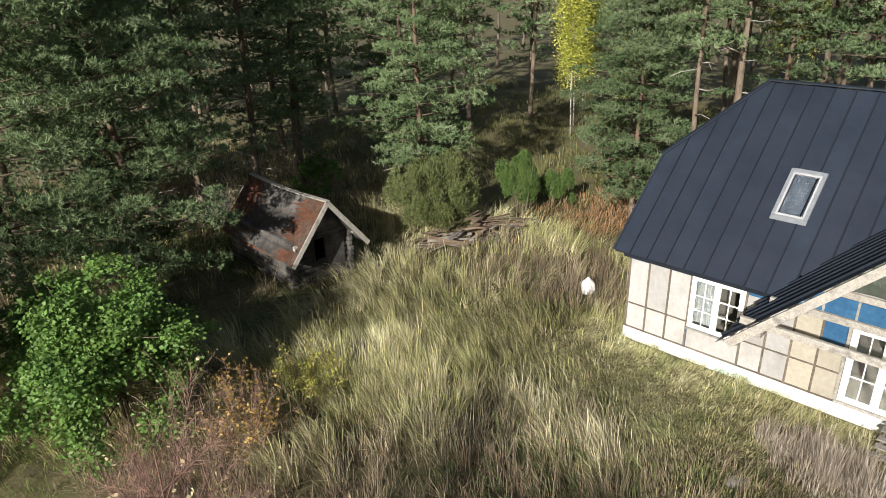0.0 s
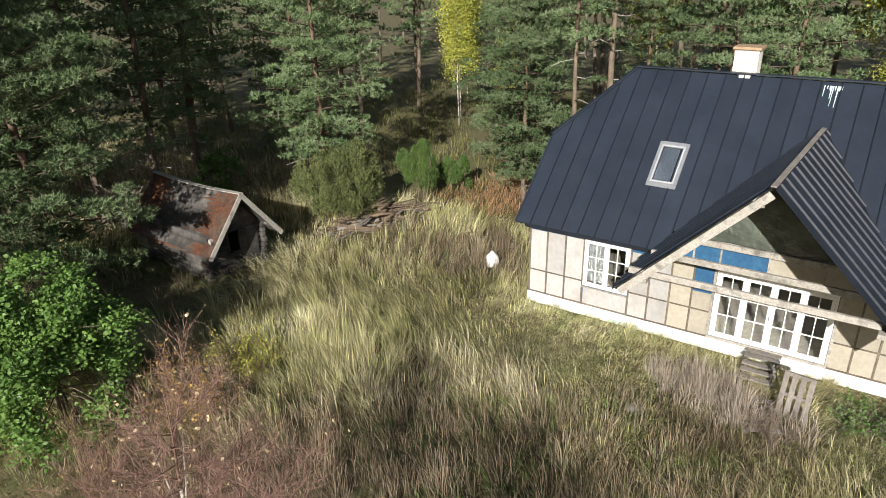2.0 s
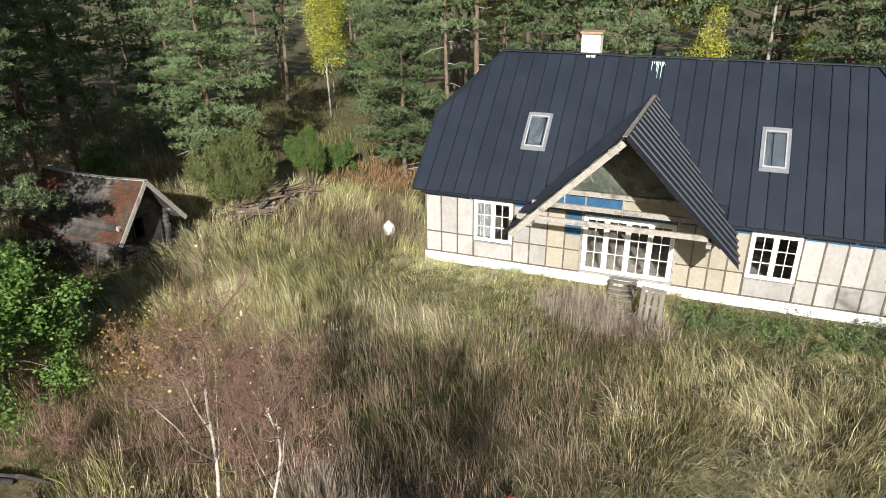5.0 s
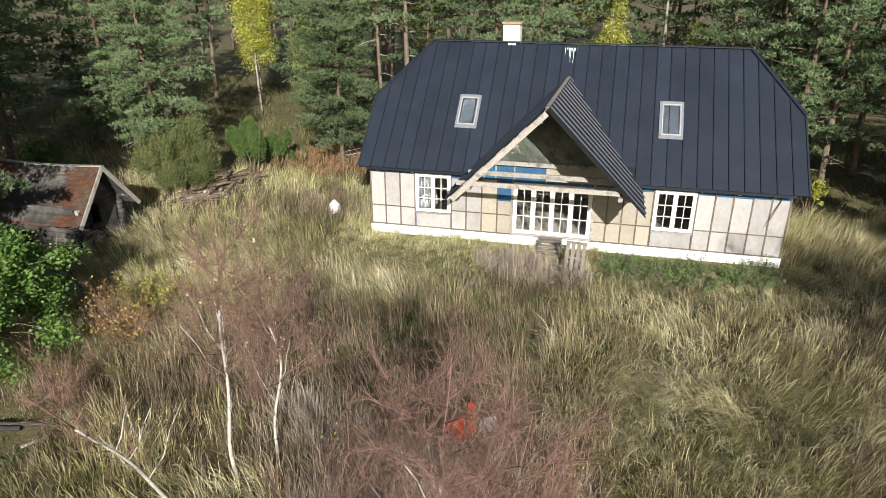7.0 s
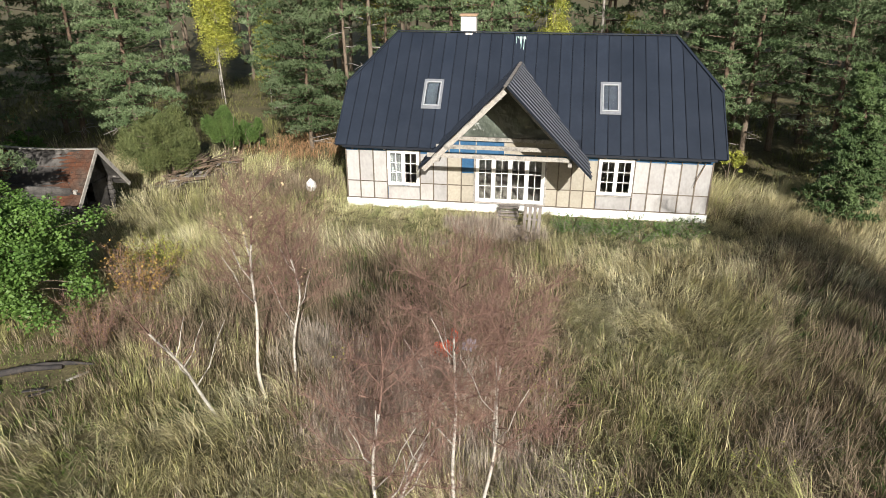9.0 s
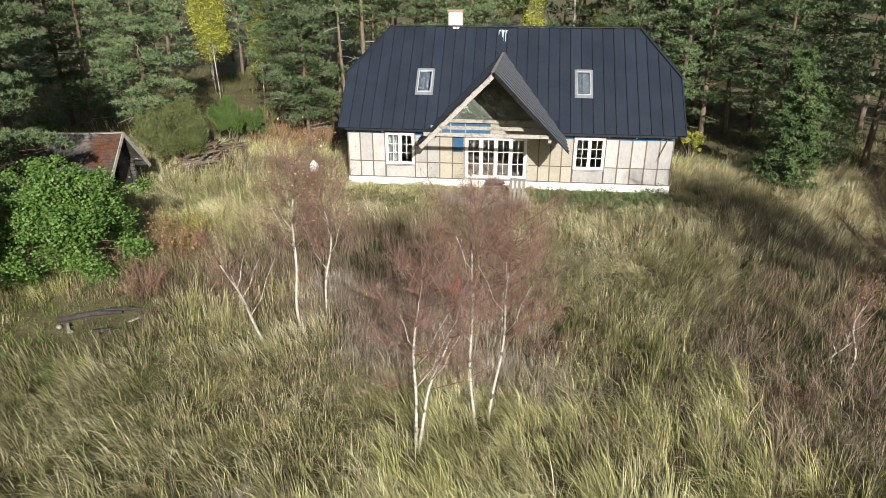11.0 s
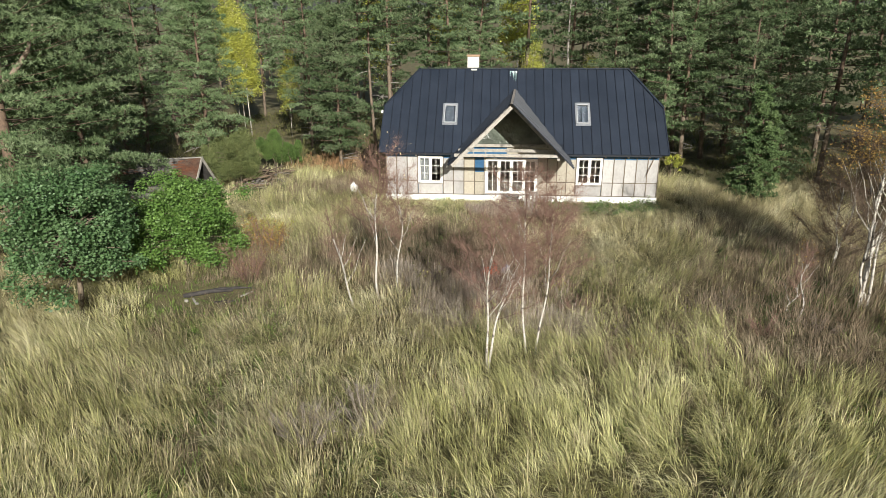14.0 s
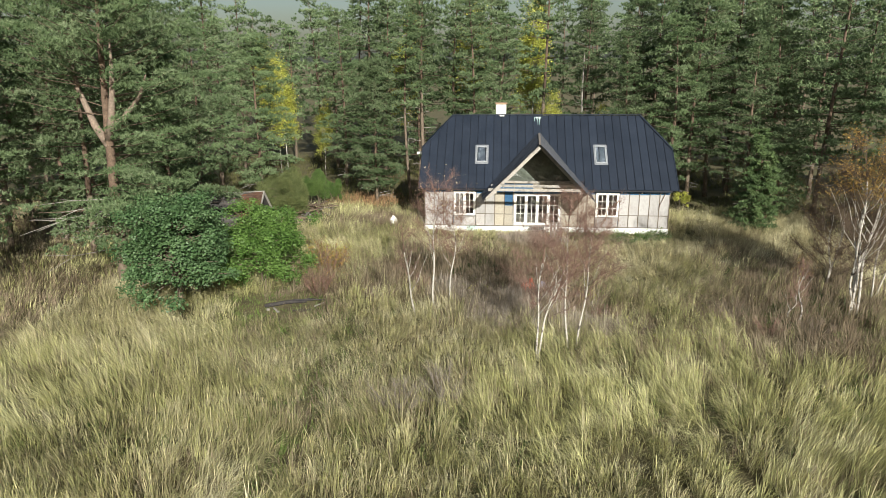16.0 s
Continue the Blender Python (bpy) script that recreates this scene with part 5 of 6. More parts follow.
def grass(name, label, material, seed, clumps, per, region, height, width, keep, lean=0.8, tuft=0.09, comb=0.3, gap=-0.55, loose=0.45, wall=0.35):
    """Tussocks of blades that bend over together: the wind's lie changes slowly over the plan, and hollows stay between the tussocks."""
    rng = np.random.default_rng(seed)
    x0, x1, y0, y1 = region
    x, y = rng.uniform(x0, x1, clumps), rng.uniform(y0, y1, clumps)
    ridge = 0.6 * fbm(x, y, 3.2, 41) + 0.8 * fbm(x, y, 7.5, 42)
    k = keep(x, y, rng) & ~((x > -0.15) & (x < 15.5) & (y > -0.25) & (y < 8.8)) & (ridge + rng.normal(0, 0.15, clumps) > gap)
    x, y, ridge = x[k], y[k], np.clip(ridge[k], -0.8, 1.0)
    n = len(x)
    gz = grounds(x, y)
    flow = 2.4 * fbm(x, y, 0.22, 5) + 1.0 * fbm(x, y, 0.9, 15) - 1.2 + rng.normal(0, comb, n)
    amount = lean * (0.85 + 0.4 * fbm(x, y, 0.6, 6) + 0.45 * np.exp(-((x - 12) / 4.5) ** 2 - ((y + 8.5) / 6) ** 2)) + rng.normal(0, 0.15, n)
    hh = height * (0.80 + 0.46 * ridge + 0.22 * fbm(x, y, 0.35, 7)) * rng.uniform(0.75, 1.2, n)
    near_wall = np.where((x > -1.5) & (x < 17) & (y < 0), np.clip((-y - 0.3) / 5.0, wall, 1.0), 1.0)
    fire = np.clip(np.hypot(x + 4.6, (y + 14.4) * 1.2) / 3.2, 0.25, 1.0)
    hh = np.maximum(hh * near_wall * fire, 0.1)
    m = n * per
    ox, oy = rng.normal(0, 1, m), rng.normal(0, 1, m)
    X, Y, Z = (np.repeat(q, per) for q in (x, y, gz))
    X, Y = X + ox * tuft, Y + oy * tuft
    F = np.repeat(flow, per) + rng.normal(0, loose, m)
    L = np.clip(np.repeat(amount, per) + rng.normal(0, 0.28, m), 0.05, 1.75)
    hx, hy = np.cos(F) * L + 0.22 * ox, np.sin(F) * L + 0.22 * oy
    L = np.clip(np.hypot(hx, hy), 0.02, 1.8)
    F = np.arctan2(hy, hx)
    H = np.maximum(np.repeat(hh, per) * rng.uniform(0.55, 1.2, m), 0.08)
    W = width * rng.uniform(0.6, 1.4, m)
    d = np.stack([np.cos(F), np.sin(F), np.zeros(m)], 1)
    s = np.stack([-np.sin(F), np.cos(F), np.zeros(m)], 1)
    turn = rng.uniform(-0.8, 0.8, m)
    s = s * np.cos(turn)[:, None] + d * np.sin(turn)[:, None]
    base = np.stack([X, Y, Z - 0.02], 1)
    up = np.array([0, 0, 1.0])
    mid = base + (d * np.sin(L * 0.45)[:, None] + up * np.cos(L * 0.45)[:, None]) * (H * 0.55)[:, None]
    tip = mid + (d * np.sin(L * 1.15)[:, None] + up * np.cos(L * 1.15)[:, None]) * (H * 0.5)[:, None]
    w = (W * 0.5)[:, None]
    v = np.stack([base, mid - s * w, mid + s * w, tip], 1).reshape(-1, 3)
    q = np.arange(m)[:, None] * 4
    f = np.concatenate([q + np.array([[0, 2, 1]]), q + np.array([[1, 2, 3]])], 1).reshape(-1, 3)
    return tagged(tri_mesh(name, v, f, material), label, "grass", kind="stuff")


M_STRAW = mat("dry_grass", [(0.325, 0.285, 0.155, 1), (0.54, 0.49, 0.30, 1), (0.76, 0.715, 0.51, 1)], 0.65, 0.5, 5, 0, fine=0.35, fine_scale=2.5, island=0.43, translucent=0.3)
M_OLIVE = mat("olive_grass", [(0.26, 0.262, 0.105, 1), (0.455, 0.445, 0.21, 1), (0.68, 0.65, 0.39, 1)], 0.65, 0.5, 5, 0, fine=0.35, fine_scale=2.5, island=0.43, translucent=0.3)
M_GREENGRASS = mat("green_grass", [(0.10, 0.18, 0.035, 1), (0.17, 0.26, 0.06, 1), (0.25, 0.30, 0.09, 1)], 0.65, 0.5, 5, 0, fine=0.25, fine_scale=2.5, island=0.4, translucent=0.25)
M_WEED = mat("brown_weeds", [(0.15, 0.115, 0.075, 1), (0.26, 0.205, 0.14, 1), (0.38, 0.315, 0.23, 1)], 0.85, 0.6, 5, 0, fine=0.3, fine_scale=3, island=0.43, translucent=0.3)
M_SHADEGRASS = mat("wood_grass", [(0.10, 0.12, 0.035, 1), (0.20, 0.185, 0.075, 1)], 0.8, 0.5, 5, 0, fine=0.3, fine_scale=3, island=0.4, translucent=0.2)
M_THATCH = mat("old_thatch", [(0.075, 0.07, 0.036, 1), (0.16, 0.145, 0.08, 1), (0.27, 0.24, 0.15, 1)], 0.75, 0.6, 5, 0, fine=0.35, fine_scale=3, island=0.5, translucent=0.15)
M_LAWN = mat("lawn_grass", [(0.30, 0.30, 0.13, 1), (0.48, 0.45, 0.25, 1), (0.25, 0.30, 0.11, 1)], 0.7, 0.8, 5, 0, fine=0.3, fine_scale=3, island=0.4, translucent=0.2)
M_RUST = mat("rusty_bracken", [(0.30, 0.165, 0.085, 1), (0.45, 0.30, 0.17, 1)], 0.8, 0.7, 5, 0, fine=0.3, fine_scale=3, island=0.4, translucent=0.2)


def bump_at(x, y, *spots):
    """Sum of soft round spots (weight, x, y, radius)."""
    return sum(w * np.exp(-((x - a) / r) ** 2 - ((y - b) / r) ** 2) for w, a, b, r in spots)


def olive_field(x, y):
    """Where the taller grass is still olive green rather than bleached."""
    return fbm(x, y, 0.20, 1) + bump_at(x, y, (-0.5, 12, -9, 4.0), (1.0, 18, -9, 5), (0.9, 3, 2, 5), (0.7, 14, -24, 7), (0.4, 9, -24, 4), (0.6, -8, -22, 6), (0.5, 3, -29, 7), (0.5, -7, -29, 6), (-0.9, 0, -18, 4.5), (-0.5, 5, -6, 3), (1.2, -5, 1.5, 4.5), (0.4, -2, -5, 3))


def weedy(x, y):
    """Where dead brown stalks take over from the grass."""
    return bump_at(x, y, (1.1, 2.8, -8.6, 3.5), (0.8, 6.6, -8.0, 2.6), (0.5, 0.2, -7.4, 2.4), (0.8, 5.0, -11.0, 3.2), (0.8, 0.2, -11.5, 3.0), (0.9, 8.4, -14.2, 2.6), (0.6, 5.0, -14.5, 2.4), (0.8, 16.5, -12.0, 3.6), (0.9, 15.6, -17.0, 3.2), (0.9, 19.0, -8.0, 4.0), (0.5, 21, -13, 4), (0.5, 17, -4.5, 2.5),
                   (0.9, 7.0, -4.4, 2.0), (0.6, -3.6, -11.5, 2.4), (0.7, 2.9, -21.8, 1.8), (1.0, -3.6, 2.4, 2.8), (0.6, -1.6, 1.2, 1.6), (0.55, -5.6, -0.8, 2.4), (0.5, 19, -17, 4), (-0.9, 12.2, -8.5, 3.0))


def bare(x, y):
    """Where tall grass is missing: under trees, in the places by the shed darkened for shade, round the charred logs,
    among the herbs along the wall.
    """
    return bump_at(x, y, (1.0, -12.5, -2.5, 4.5), (0.9, -9.5, -7.5, 2.5), (1.0, -16, -8, 4), (1.4, -4.7, -14.7, 2.8), (0.35, -8, -25, 5), (1.1, -8.0, 2.2, 2.1), (0.95, 10.5, -2.6, 2.0), (0.9, 13, -1.9, 1.7), (0.8, 7.4, -3.4, 1.6),
                   (0.7, 0.4, -2.4, 2.0), (0.85, 3.4, -3.4, 2.2), (0.7, 5.8, -4.6, 1.8), (0.7, 22, -9, 4), (1.2, 6.3, -11.9, 1.0))


TRACKS = (((13.8, -12.5), (12.9, -16.5), (11.9, -19.5), (11.3, -23), (11.0, -28)), ((11.2, -15), (10.2, -18.5), (9.2, -21), (8.7, -25.5)),
          ((-1.4, -15.5), (-0.7, -19.5), (-1.5, -21.4), (-0.9, -24), (-1.5, -29), (-2.2, -36)))


def track(x, y, which):
    """Distance from the worn tracks through the grass."""
    best = np.full(x.shape, 99.0)
    for line in which:
        for (ax, ay), (bx, by) in zip(line, line[1:]):
            u = np.clip(((x - ax) * (bx - ax) + (y - ay) * (by - ay)) / ((bx - ax) ** 2 + (by - ay) ** 2), 0, 1)
            best = np.minimum(best, np.hypot(x - ax - u * (bx - ax), y - ay - u * (by - ay)))
    return best + 0.25 * fbm(x, y, 2.0, 44)


def tall(x, y, rng):
    return (bare(x, y) + rng.normal(0, 0.22, len(x)) < 0.58) & (weedy(x, y) + 0.3 * fbm(x, y, 1.2, 45) + rng.normal(0, 0.32, len(x)) < 0.62) & (y < 9) & (track(x, y, TRACKS[:2]) > 0.22) & (track(x, y, TRACKS[2:]) > 0.28)


def keep_straw(x, y, rng):
    return tall(x, y, rng) & (olive_field(x, y) + rng.normal(0, 0.55, len(x)) < 0.35)


def keep_olive(x, y, rng):
    return tall(x, y, rng) & (olive_field(x, y) + rng.normal(0, 0.55, len(x)) > 0.2)


def keep_green(x, y, rng):
    near = bump_at(x, y, (0.7, 6, -4.5, 2.6), (1.6, 2.2, -4.8, 1.2), (1.5, 3.6, -1.2, 0.9), (1.3, 0.8, -5.2, 1.1), (1.3, 5.2, -4.9, 1.2), (1.2, -5.2, -2.2, 1.2), (2.6, -4.8, -14.8, 2.9), (0.6, -1, 0, 2), (0.6, 12, -2, 2), (0.6, 17, -15, 4), (0.5, 14, -24, 5), (0.6, -6, -26, 6), (0.35, 4, -28, 7))
    return fbm(x, y, 0.45, 3) + 0.6 * fbm(x, y, 1.6, 4) + near + 1.5 * (track(x, y, TRACKS[2:]) < 0.55) + rng.normal(0, 0.2, len(x)) > 0.95


def keep_weed(x, y, rng):
    return weedy(x, y) + 0.35 * fbm(x, y, 0.45, 8) + 0.35 * fbm(x, y, 1.3, 18) + rng.normal(0, 0.3, len(x)) > 0.42


CORE = (-14, 25, -41, 5)
grass("thatch", "matted old grass lying close to the ground", M_THATCH, 8, 25000, 3, CORE, 0.42, 0.026, lambda x, y, r: y < 5, lean=1.6)
grass("dry_grass", "tall bleached meadow grass laid over by the wind", M_STRAW, 1, 74000, 15, CORE, 0.95, 0.0135, keep_straw, lean=0.88, gap=-0.12)
grass("olive_grass", "tall olive-green meadow grass laid over by the wind", M_OLIVE, 6, 70000, 15, CORE, 0.95, 0.0135, keep_olive, lean=0.88, gap=-0.12)
grass("green_grass", "patches of short fresh green grass", M_GREENGRASS, 2, 34000, 8, CORE, 0.46, 0.017, keep_green)
grass("brown_weeds", "dead brown weed stalks among the grass", M_WEED, 3, 46000, 11, CORE, 0.78, 0.0135, keep_weed, lean=0.5, comb=0.8, loose=0.9, gap=-0.35)
grass("olive_grass", "tall olive grass at the clearing edges", M_OLIVE, 4, 9000, 5, (-40, 45, -48, 9), 0.75, 0.026, lambda x, y, r: ((x < -14) | (x > 25) | (y < -41)) & keep_straw(x, y, r))
grass("brown_weeds", "dry brown stalks between the oak and the wood", M_WEED, 14, 9000, 8, (-31, -14, -22, 6), 0.8, 0.02, keep_straw, lean=0.9)
grass("olive_grass", "olive grass between the oak and the wood", M_OLIVE, 15, 6000, 8, (-31, -14, -22, 6), 0.7, 0.02, lambda x, y, r: r.random(len(x)) < 0.6, lean=0.9)
grass("wood_grass", "thin shaded grass under the pines", M_SHADEGRASS, 5, 20000, 4, (-32, 32, 3, 32), 0.6, 0.026, lambda x, y, r: (y > 4) & (fbm(x, y, 0.5, 9) > -0.5))
grass("rusty_bracken", "rust-coloured withered bracken beside the house corner", M_RUST, 7, 1800, 8, (-9, -0.5, 5, 12), 0.5, 0.02, lambda x, y, r: bump_at(x, y, (1, -5.5, 8.5, 2.6)) + r.normal(0, 0.2, len(x)) > 0.4)
grass("lawn_grass", "short trampled yellow-green grass in front of the house", M_LAWN, 9, 13000, 9, (-3, 17, -6.5, 0.5), 0.45, 0.013, lambda x, y, r: bump_at(x, y, (1, 2, -2.2, 3.4), (1, 6, -2.5, 3.2), (0.8, 10, -1.5, 2.5), (0.8, 14, -1.2, 2.5)) + r.normal(0, 0.2, len(x)) > 0.4, lean=1.5, gap=-2, wall=0.8)
M_STALK = mat("dry_stalks", [(0.25, 0.205, 0.165, 1), (0.40, 0.34, 0.28, 1), (0.52, 0.46, 0.39, 1)], 0.85, 0.8, 5, 0, fine=0.3, fine_scale=4, island=0.3, translucent=0.2)
grass("dry_stalks", "patch of dry pinkish-grey weed stalks in front of the house", M_STALK, 19, 2600, 8, (4.2, 9.4, -4.4, -0.9), 0.75, 0.011, lambda x, y, r: bump_at(x, y, (1, 6.3, -2.3, 1.0), (0.9, 5.4, -2.0, 0.8), (0.8, 7.0, -2.9, 0.9), (0.6, 8.6, -3.0, 0.7)) + r.normal(0, 0.2, len(x)) > 0.72, lean=0.3, comb=1.2, loose=1.2, gap=-2, wall=0.95)
grass("dry_stalks", "dry pinkish-grey weed stalks round the birch stems", M_STALK, 20, 11000, 8, (1.5, 10.5, -18.6, -11), 0.8, 0.011, lambda x, y, r: bump_at(x, y, (1, 5.0, -15.6, 1.5), (1, 8.2, -16.4, 1.5), (0.8, 3.2, -12.6, 1.5), (0.8, 6.6, -13.2, 1.6)) + 0.3 * fbm(x, y, 2.0, 51) + r.normal(0, 0.2, len(x)) > 0.62, lean=0.3, comb=1.2, loose=1.2, gap=-0.4)
M_HERB = mat("green_weeds", [(0.045, 0.085, 0.022, 1), (0.085, 0.13, 0.035, 1), (0.13, 0.16, 0.05, 1)], 0.6, 0.8, 4, 0, fine=0.3, fine_scale=4, island=0.4, translucent=0.2)
# last three spots, round the shed, put shade into the ground as dark green
grass("green_weeds", "low leafy green weeds among the dead stalks, their dark patches by the shed stand for shade", M_HERB, 17, 34000, 7, (-18, 25, -41, 5), 0.42, 0.035, lambda x, y, r: fbm(x, y, 0.9, 21) + 0.6 * fbm(x, y, 2.2, 22) + bump_at(x, y, (1.0, 16.5, -14, 4), (1.5, 18.5, -8, 5), (0.7, 12, -19, 4), (1.1, 7, -5.0, 2.4), (1.2, 10.5, -2.8, 2.2), (1.1, 13, -2.4, 1.8), (0.7, 3, -8, 3), (0.9, 2.5, -6.5, 2), (0.5, 0, -6, 4), (0.8, -2.5, 0.5, 2.2), (0.5, -3, -9, 3), (1.1, -7, -24, 6), (0.5, 4, -27, 7), (1.6, -12.5, -2.5, 4.5), (1.4, -9.5, -7.5, 2.5), (1.2, -16, -8, 4)) + r.normal(0, 0.2, len(x)) > 1.15, lean=0.9)


# ---- loose things in the clearing ----
def plank_heap():
    """A heap of old boards and poles: each is its own piece."""
    h = tagged(empty("plank_heap", pose(-8.15, 2.6, ground_z(-8.15, 2.6))), "heap of broken grey-brown boards and poles", "wood pile")
    r = random.Random(12)
    for i in range(70):
        u = r.uniform(-1, 1)
        cx, cy = u * 0.75 + r.uniform(-0.45, 0.45), u * 1.9 + r.uniform(-0.5, 0.5)
        z = 0.12 + 1.0 * r.random() * (1 - abs(u)) ** 0.5 + 0.05
        a = r.gauss(1.15, 0.55)
        ln = r.uniform(0.8, 2.4)
        d = Vector((math.cos(a) * ln / 2, math.sin(a) * ln / 2, r.uniform(-0.16, 0.16) * ln / 2))
        c = Vector((cx, cy, z))
        bm = bmesh.new()
        if i % 4 == 0:
            tube(bm, [c - d, c + d * 0.1 + Vector((0, 0, 0.03)), c + d], [0.06, 0.055, 0.04], 7)
        else:
            bar(bm, c - d, c + d, r.uniform(0.09, 0.17), r.uniform(0.025, 0.045), (r.uniform(-0.5, 0.5), r.uniform(-0.5, 0.5), 1), bevel=0.005)
        part("plank" if i % 4 else "pole", bm, M_DARKBOARD if i % 3 else M_GREYBOARD, h)


def pallet(m, label, boards=5, w=0.8, ln=1.15):
    p = tagged(empty("pallet", m), label, "pallet")
    r = random.Random(3)
    for k in range(3):
        bm = bmesh.new()
        x = -w / 2 + 0.05 + k * (w - 0.1) / 2
        box(bm, x - 0.045, x + 0.045, -ln / 2, ln / 2, 0, 0.09, bevel=0.006)
        part("bearer", bm, M_GREYBOARD, p)
    for k in range(boards):
        bm = bmesh.new()
        y = -ln / 2 + 0.07 + k * (ln - 0.14) / (boards - 1)
        box(bm, -w / 2 - 0.01, w / 2 + 0.01, y - 0.062 + r.uniform(-0.008, 0.008), y + 0.062, 0.091, 0.113, bevel=0.004)
        part("board", bm, M_GREYBOARD, p)
    return p


def standing_pallet():
    """Old pallet stood on end with its boards upright."""
    m = pose(8.22, -2.05, 0.55, 76, 0, -8) @ pose(0, 0, 0, 0, 0, 90)
    p = pallet(m, "weathered grey pallet stood on end beside the steps", 4, 1.15, 0.72)
    return p


def wooden_steps():
    """Rough makeshift steps of boards below the garden doors."""
    s = tagged(empty("wooden_steps", pose(7.2, -0.06, 0)), "makeshift grey board steps below the garden doors", "steps")
    for x in (-0.36, 0.36):
        bm = bmesh.new()
        bar(bm, (x, -0.06, 0.36), (x, -1.25, 0.04), 0.04, 0.16, bevel=0.006)
        part("stringer", bm, M_GREYBOARD, s)
        bm = bmesh.new()
        bar(bm, (x, -0.55, -0.05), (x, -0.55, 0.25), 0.06, 0.06, (0, 1, 0))
        part("leg", bm, M_GREYBOARD, s)
    for k, (y, z) in enumerate(((-0.14, 0.44), (-0.36, 0.395), (-0.62, 0.30), (-0.86, 0.24), (-1.12, 0.16))):
        bm = bmesh.new()
        box(bm, -0.44, 0.44, y - 0.1, y + 0.1, z - 0.02, z + 0.02, bevel=0.006)
        part("tread", bm, M_GREYBOARD, s)


def lumpy(name, label, category, x, y, size, material, seed, sink=0.1):
    """A rounded lump with an uneven surface: a stone or a filled bag."""
    bm = bmesh.new()
    bmesh.ops.create_icosphere(bm, subdivisions=3, radius=1.0)
    for v in bm.verts:
        n = v.co.normalized()
        k = 1 + 0.22 * noise.noise(n * 1.6 + Vector((seed, 0, 0))) + 0.07 * noise.noise(n * 5 + Vector((0, seed, 0)))
        v.co = Vector((n.x * size[0], n.y * size[1], n.z * size[2])) * k
    for f in bm.faces:
        f.smooth = True
    o = part(name, bm, material)
    o.matrix_world = pose(x, y, ground_z(x, y) + size[2] * (1 - sink), 0, 0, seed * 40)
    return tagged(o, label, category)


def fire_place():
    """Charred logs and scraps left on the short grass."""
    r = random.Random(9)
    z = ground_z(-4.4, -14.2) + 0.07
    for i, (x0, y0, x1, y1, rad) in enumerate(((-5.6, -14.65, -3.9, -13.95, 0.10), (-5.2, -14.3, -3.6, -13.75, 0.07), (-4.6, -14.0, -3.1, -13.7, 0.05))):
        bm = bmesh.new()
        tube(bm, [(x0, y0, z), ((x0 + x1) / 2, (y0 + y1) / 2 + 0.06, z + 0.06), (x1, y1, z + 0.02)], [rad, rad * 0.9, rad * 0.6], 8)
        tagged(part("charred_log", bm, M_CHAR), "half-burnt black log lying on short grass", "log", "charred logs")
    for i, (x, y, a) in enumerate(((-4.2, -15.1, 0.3), (-3.9, -15.25, 0.6), (-4.8, -15.3, 2.2), (-3.4, -14.5, 0.9))):
        bm = bmesh.new()
        bar(bm, (x, y, z), (x + 0.55 * math.cos(a), y + 0.55 * math.sin(a), z + 0.03), 0.08, 0.03, bevel=0.004)
        tagged(part("scrap_board", bm, M_CHAR if i < 2 else M_OLDWOOD), "short scrap of board lying in the grass", "board", "scraps by the charred logs")


M_DARKBOARD = mat("brown_board", [(0.10, 0.07, 0.05, 1), (0.19, 0.14, 0.10, 1)], 0.9, 3, 5, 0.3, fine=0.3, fine_scale=20, obj_random=0.25)
plank_heap()
standing_pallet()
pallet(pose(7.55, -2.75, 0.10, 6, -4, 20), "weathered grey pallet lying flat among dry weeds")
wooden_steps()
lumpy("sack", "bulging white plastic sack lying in the grass", "sack", -2.3, 1.65, (0.24, 0.21, 0.32), M_BAG, 1, 0.25)
lumpy("stone", "square grey stone block in the short grass", "stone", 4.95, -3.9, (0.32, 0.22, 0.13), M_STONE, 2, 0.4)
lumpy("stone", "pale stone beside the charred logs", "stone", -5.35, -14.95, (0.10, 0.08, 0.06), M_STONE, 3)
lumpy("stone", "pale stone beside the charred logs", "stone", -4.85, -15.15, (0.08, 0.07, 0.05), M_STONE, 4)
fire_place()


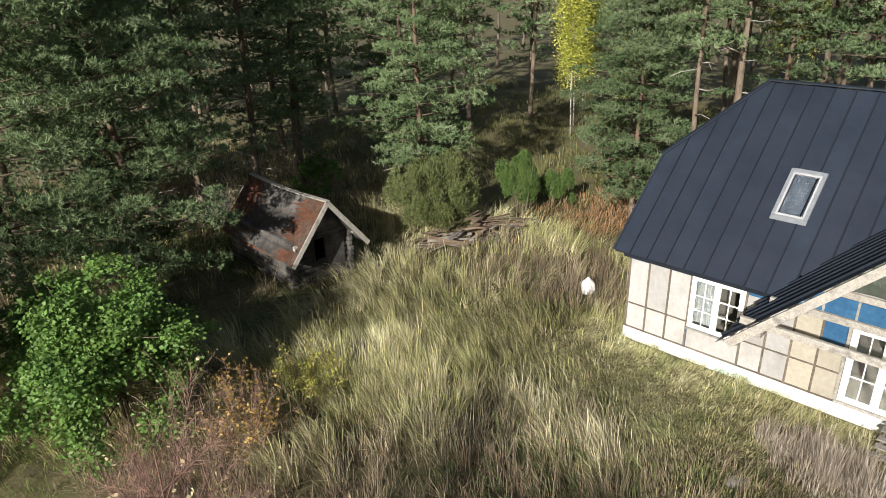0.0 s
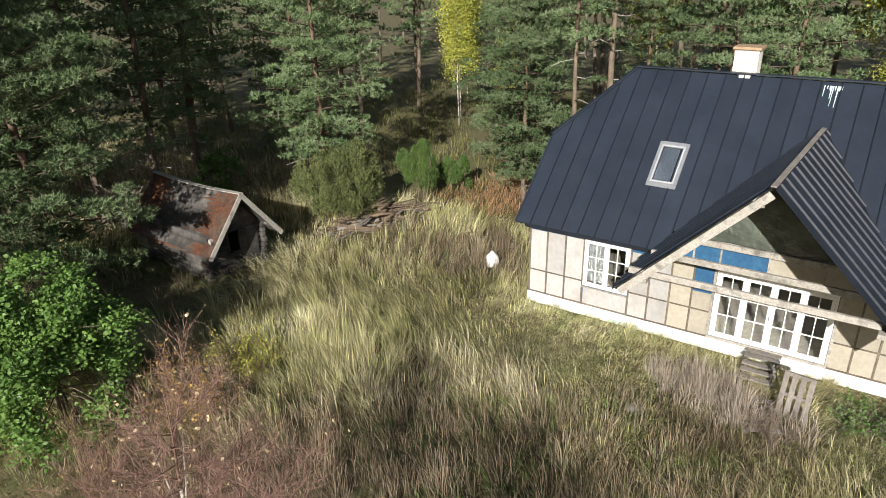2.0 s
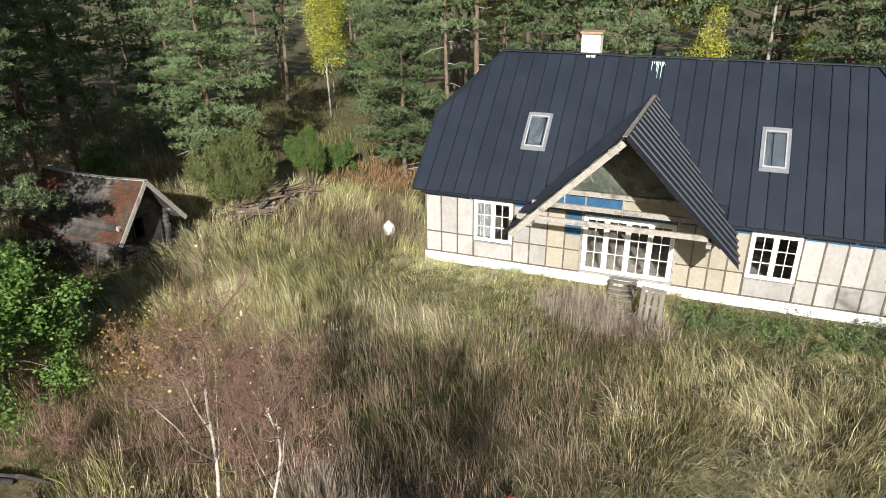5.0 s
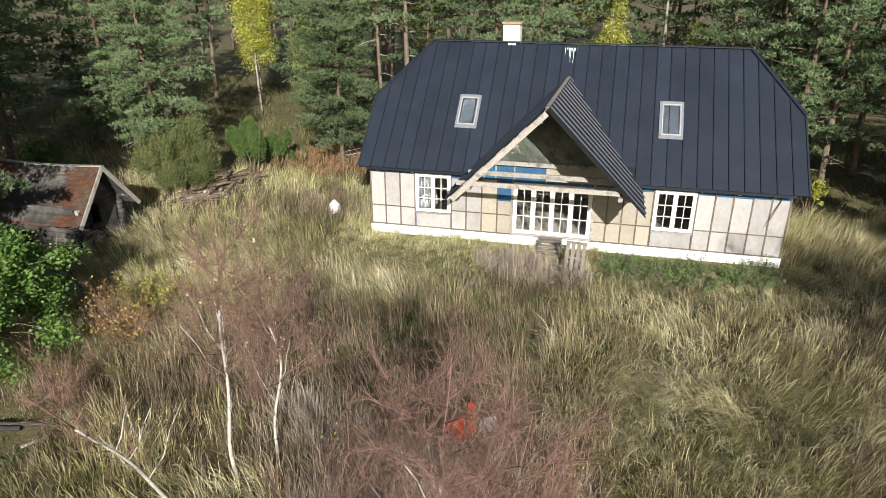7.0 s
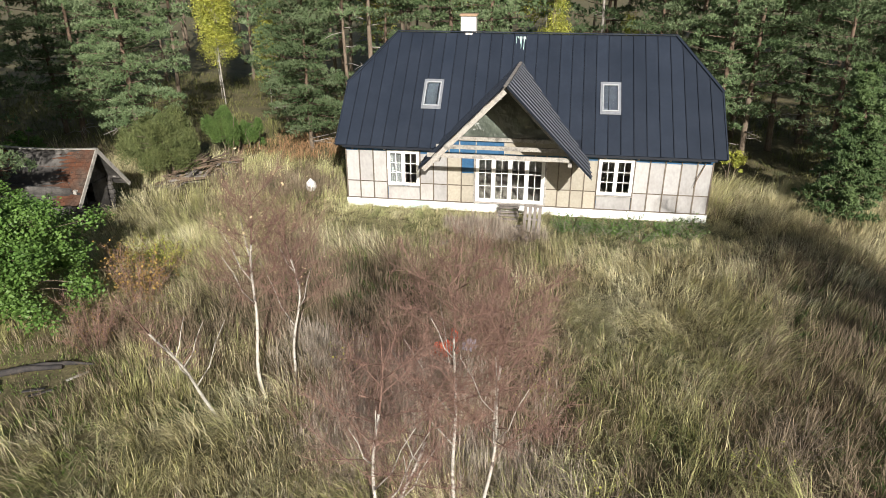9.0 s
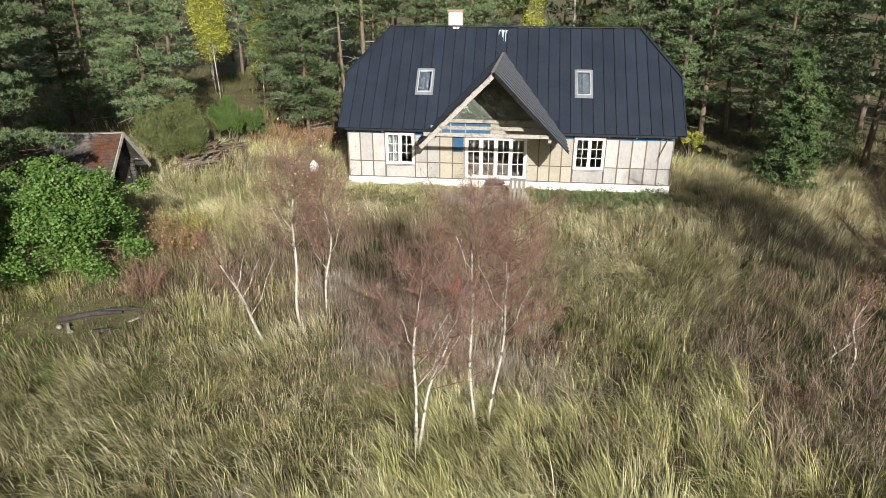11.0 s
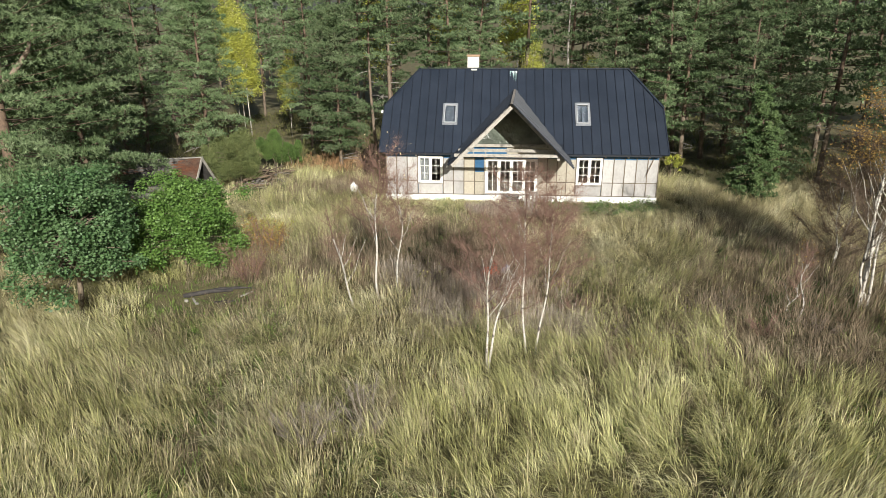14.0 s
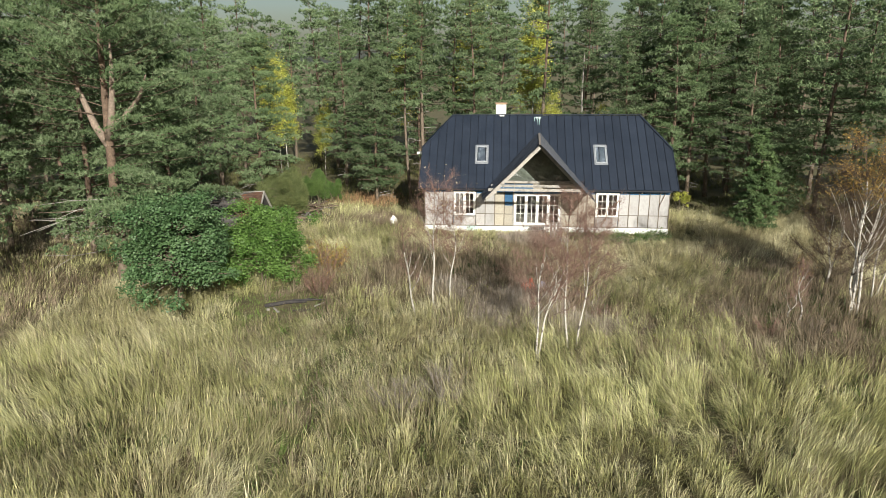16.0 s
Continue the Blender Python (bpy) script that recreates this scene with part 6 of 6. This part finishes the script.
def crumpled(name, label, category, x, y, w, d, h, material, seed):
    """A crumpled sheet of plastic: folds and creases over a low heap, with a ragged outline."""
    n = 34
    verts, faces, used = [], [], {}
    for j in range(n + 1):
        for i in range(n + 1):
            u, v = i / n * 2 - 1, j / n * 2 - 1
            rim = math.hypot(u, v) / (0.86 + 0.22 * noise.noise(Vector((math.atan2(v, u) * 1.6, seed, 0))))
            if rim > 1:
                continue
            fold = abs(noise.noise(Vector((u * 2.4, v * 2.4, seed)))) + 0.6 * abs(noise.noise(Vector((u * 5.5, v * 5.5, seed + 9)))) + 0.35 * noise.noise(Vector((u * 12, v * 12, seed)))
            z = h * (0.25 + 0.75 * (1 - rim ** 2)) * (0.35 + 1.5 * fold)
            used[i, j] = len(verts)
            verts.append((u * w / 2 + 0.03 * noise.noise(Vector((u * 6, v * 6, 2 + seed))), v * d / 2, max(0.01, z)))
    for (i, j), a in used.items():
        if (i + 1, j) in used and (i, j + 1) in used and (i + 1, j + 1) in used:
            faces.append((a, used[i + 1, j], used[i + 1, j + 1], used[i, j + 1]))
    o = mesh_part(name, verts, faces, material)
    o.matrix_world = pose(x, y, ground_z(x, y) + 0.12, 0, 0, seed * 30)
    return tagged(o, label, category)


crumpled("tarpaulin", "crumpled orange-red plastic tarpaulin lying in the grass", "tarpaulin", 6.12, -11.75, 1.0, 0.95, 0.32, M_TARP, 1)
crumpled("tarpaulin", "small scrap of orange-red tarpaulin in the grass", "tarpaulin", 6.3, -11.1, 0.4, 0.3, 0.35, M_TARP, 4)
crumpled("plastic_sheet", "crumpled lavender-grey plastic sheet beside the tarpaulin", "sheet", 6.78, -11.5, 0.55, 0.45, 0.3, M_GREYTARP, 7)


def leaning_stick():
    bm = bmesh.new()
    tube(bm, [(14.62, -0.16, 1.55), (14.74, -0.13, 1.95), (14.93, -0.09, 2.42), (15.0, -0.07, 2.62)], [0.012, 0.018, 0.02, 0.014], 6)
    tube(bm, [(14.74, -0.13, 1.95), (14.66, -0.15, 2.0)], [0.012, 0.006], 5)
    part("bent_branch", bm, M_DARKBOARD, house, "bent brown branch hung below the eave")


leaning_stick()


def gable_box():
    """A white box on an arm at the back corner of the house."""
    b = tagged(empty("roof_box", pose(-0.75, 5.6, 4.15)), "small white box on a bracket at the gable", "box")
    bm = bmesh.new()
    box(bm, -0.35, 0.1, -0.12, 0.12, 0, 0.16, bevel=0.012)
    part("body", bm, M_WHITE, b)
    bm = bmesh.new()
    bar(bm, (0.1, 0, 0.05), (0.8, 0, 0.05), 0.05, 0.05)
    part("arm", bm, M_OLDWOOD, b)


gable_box()
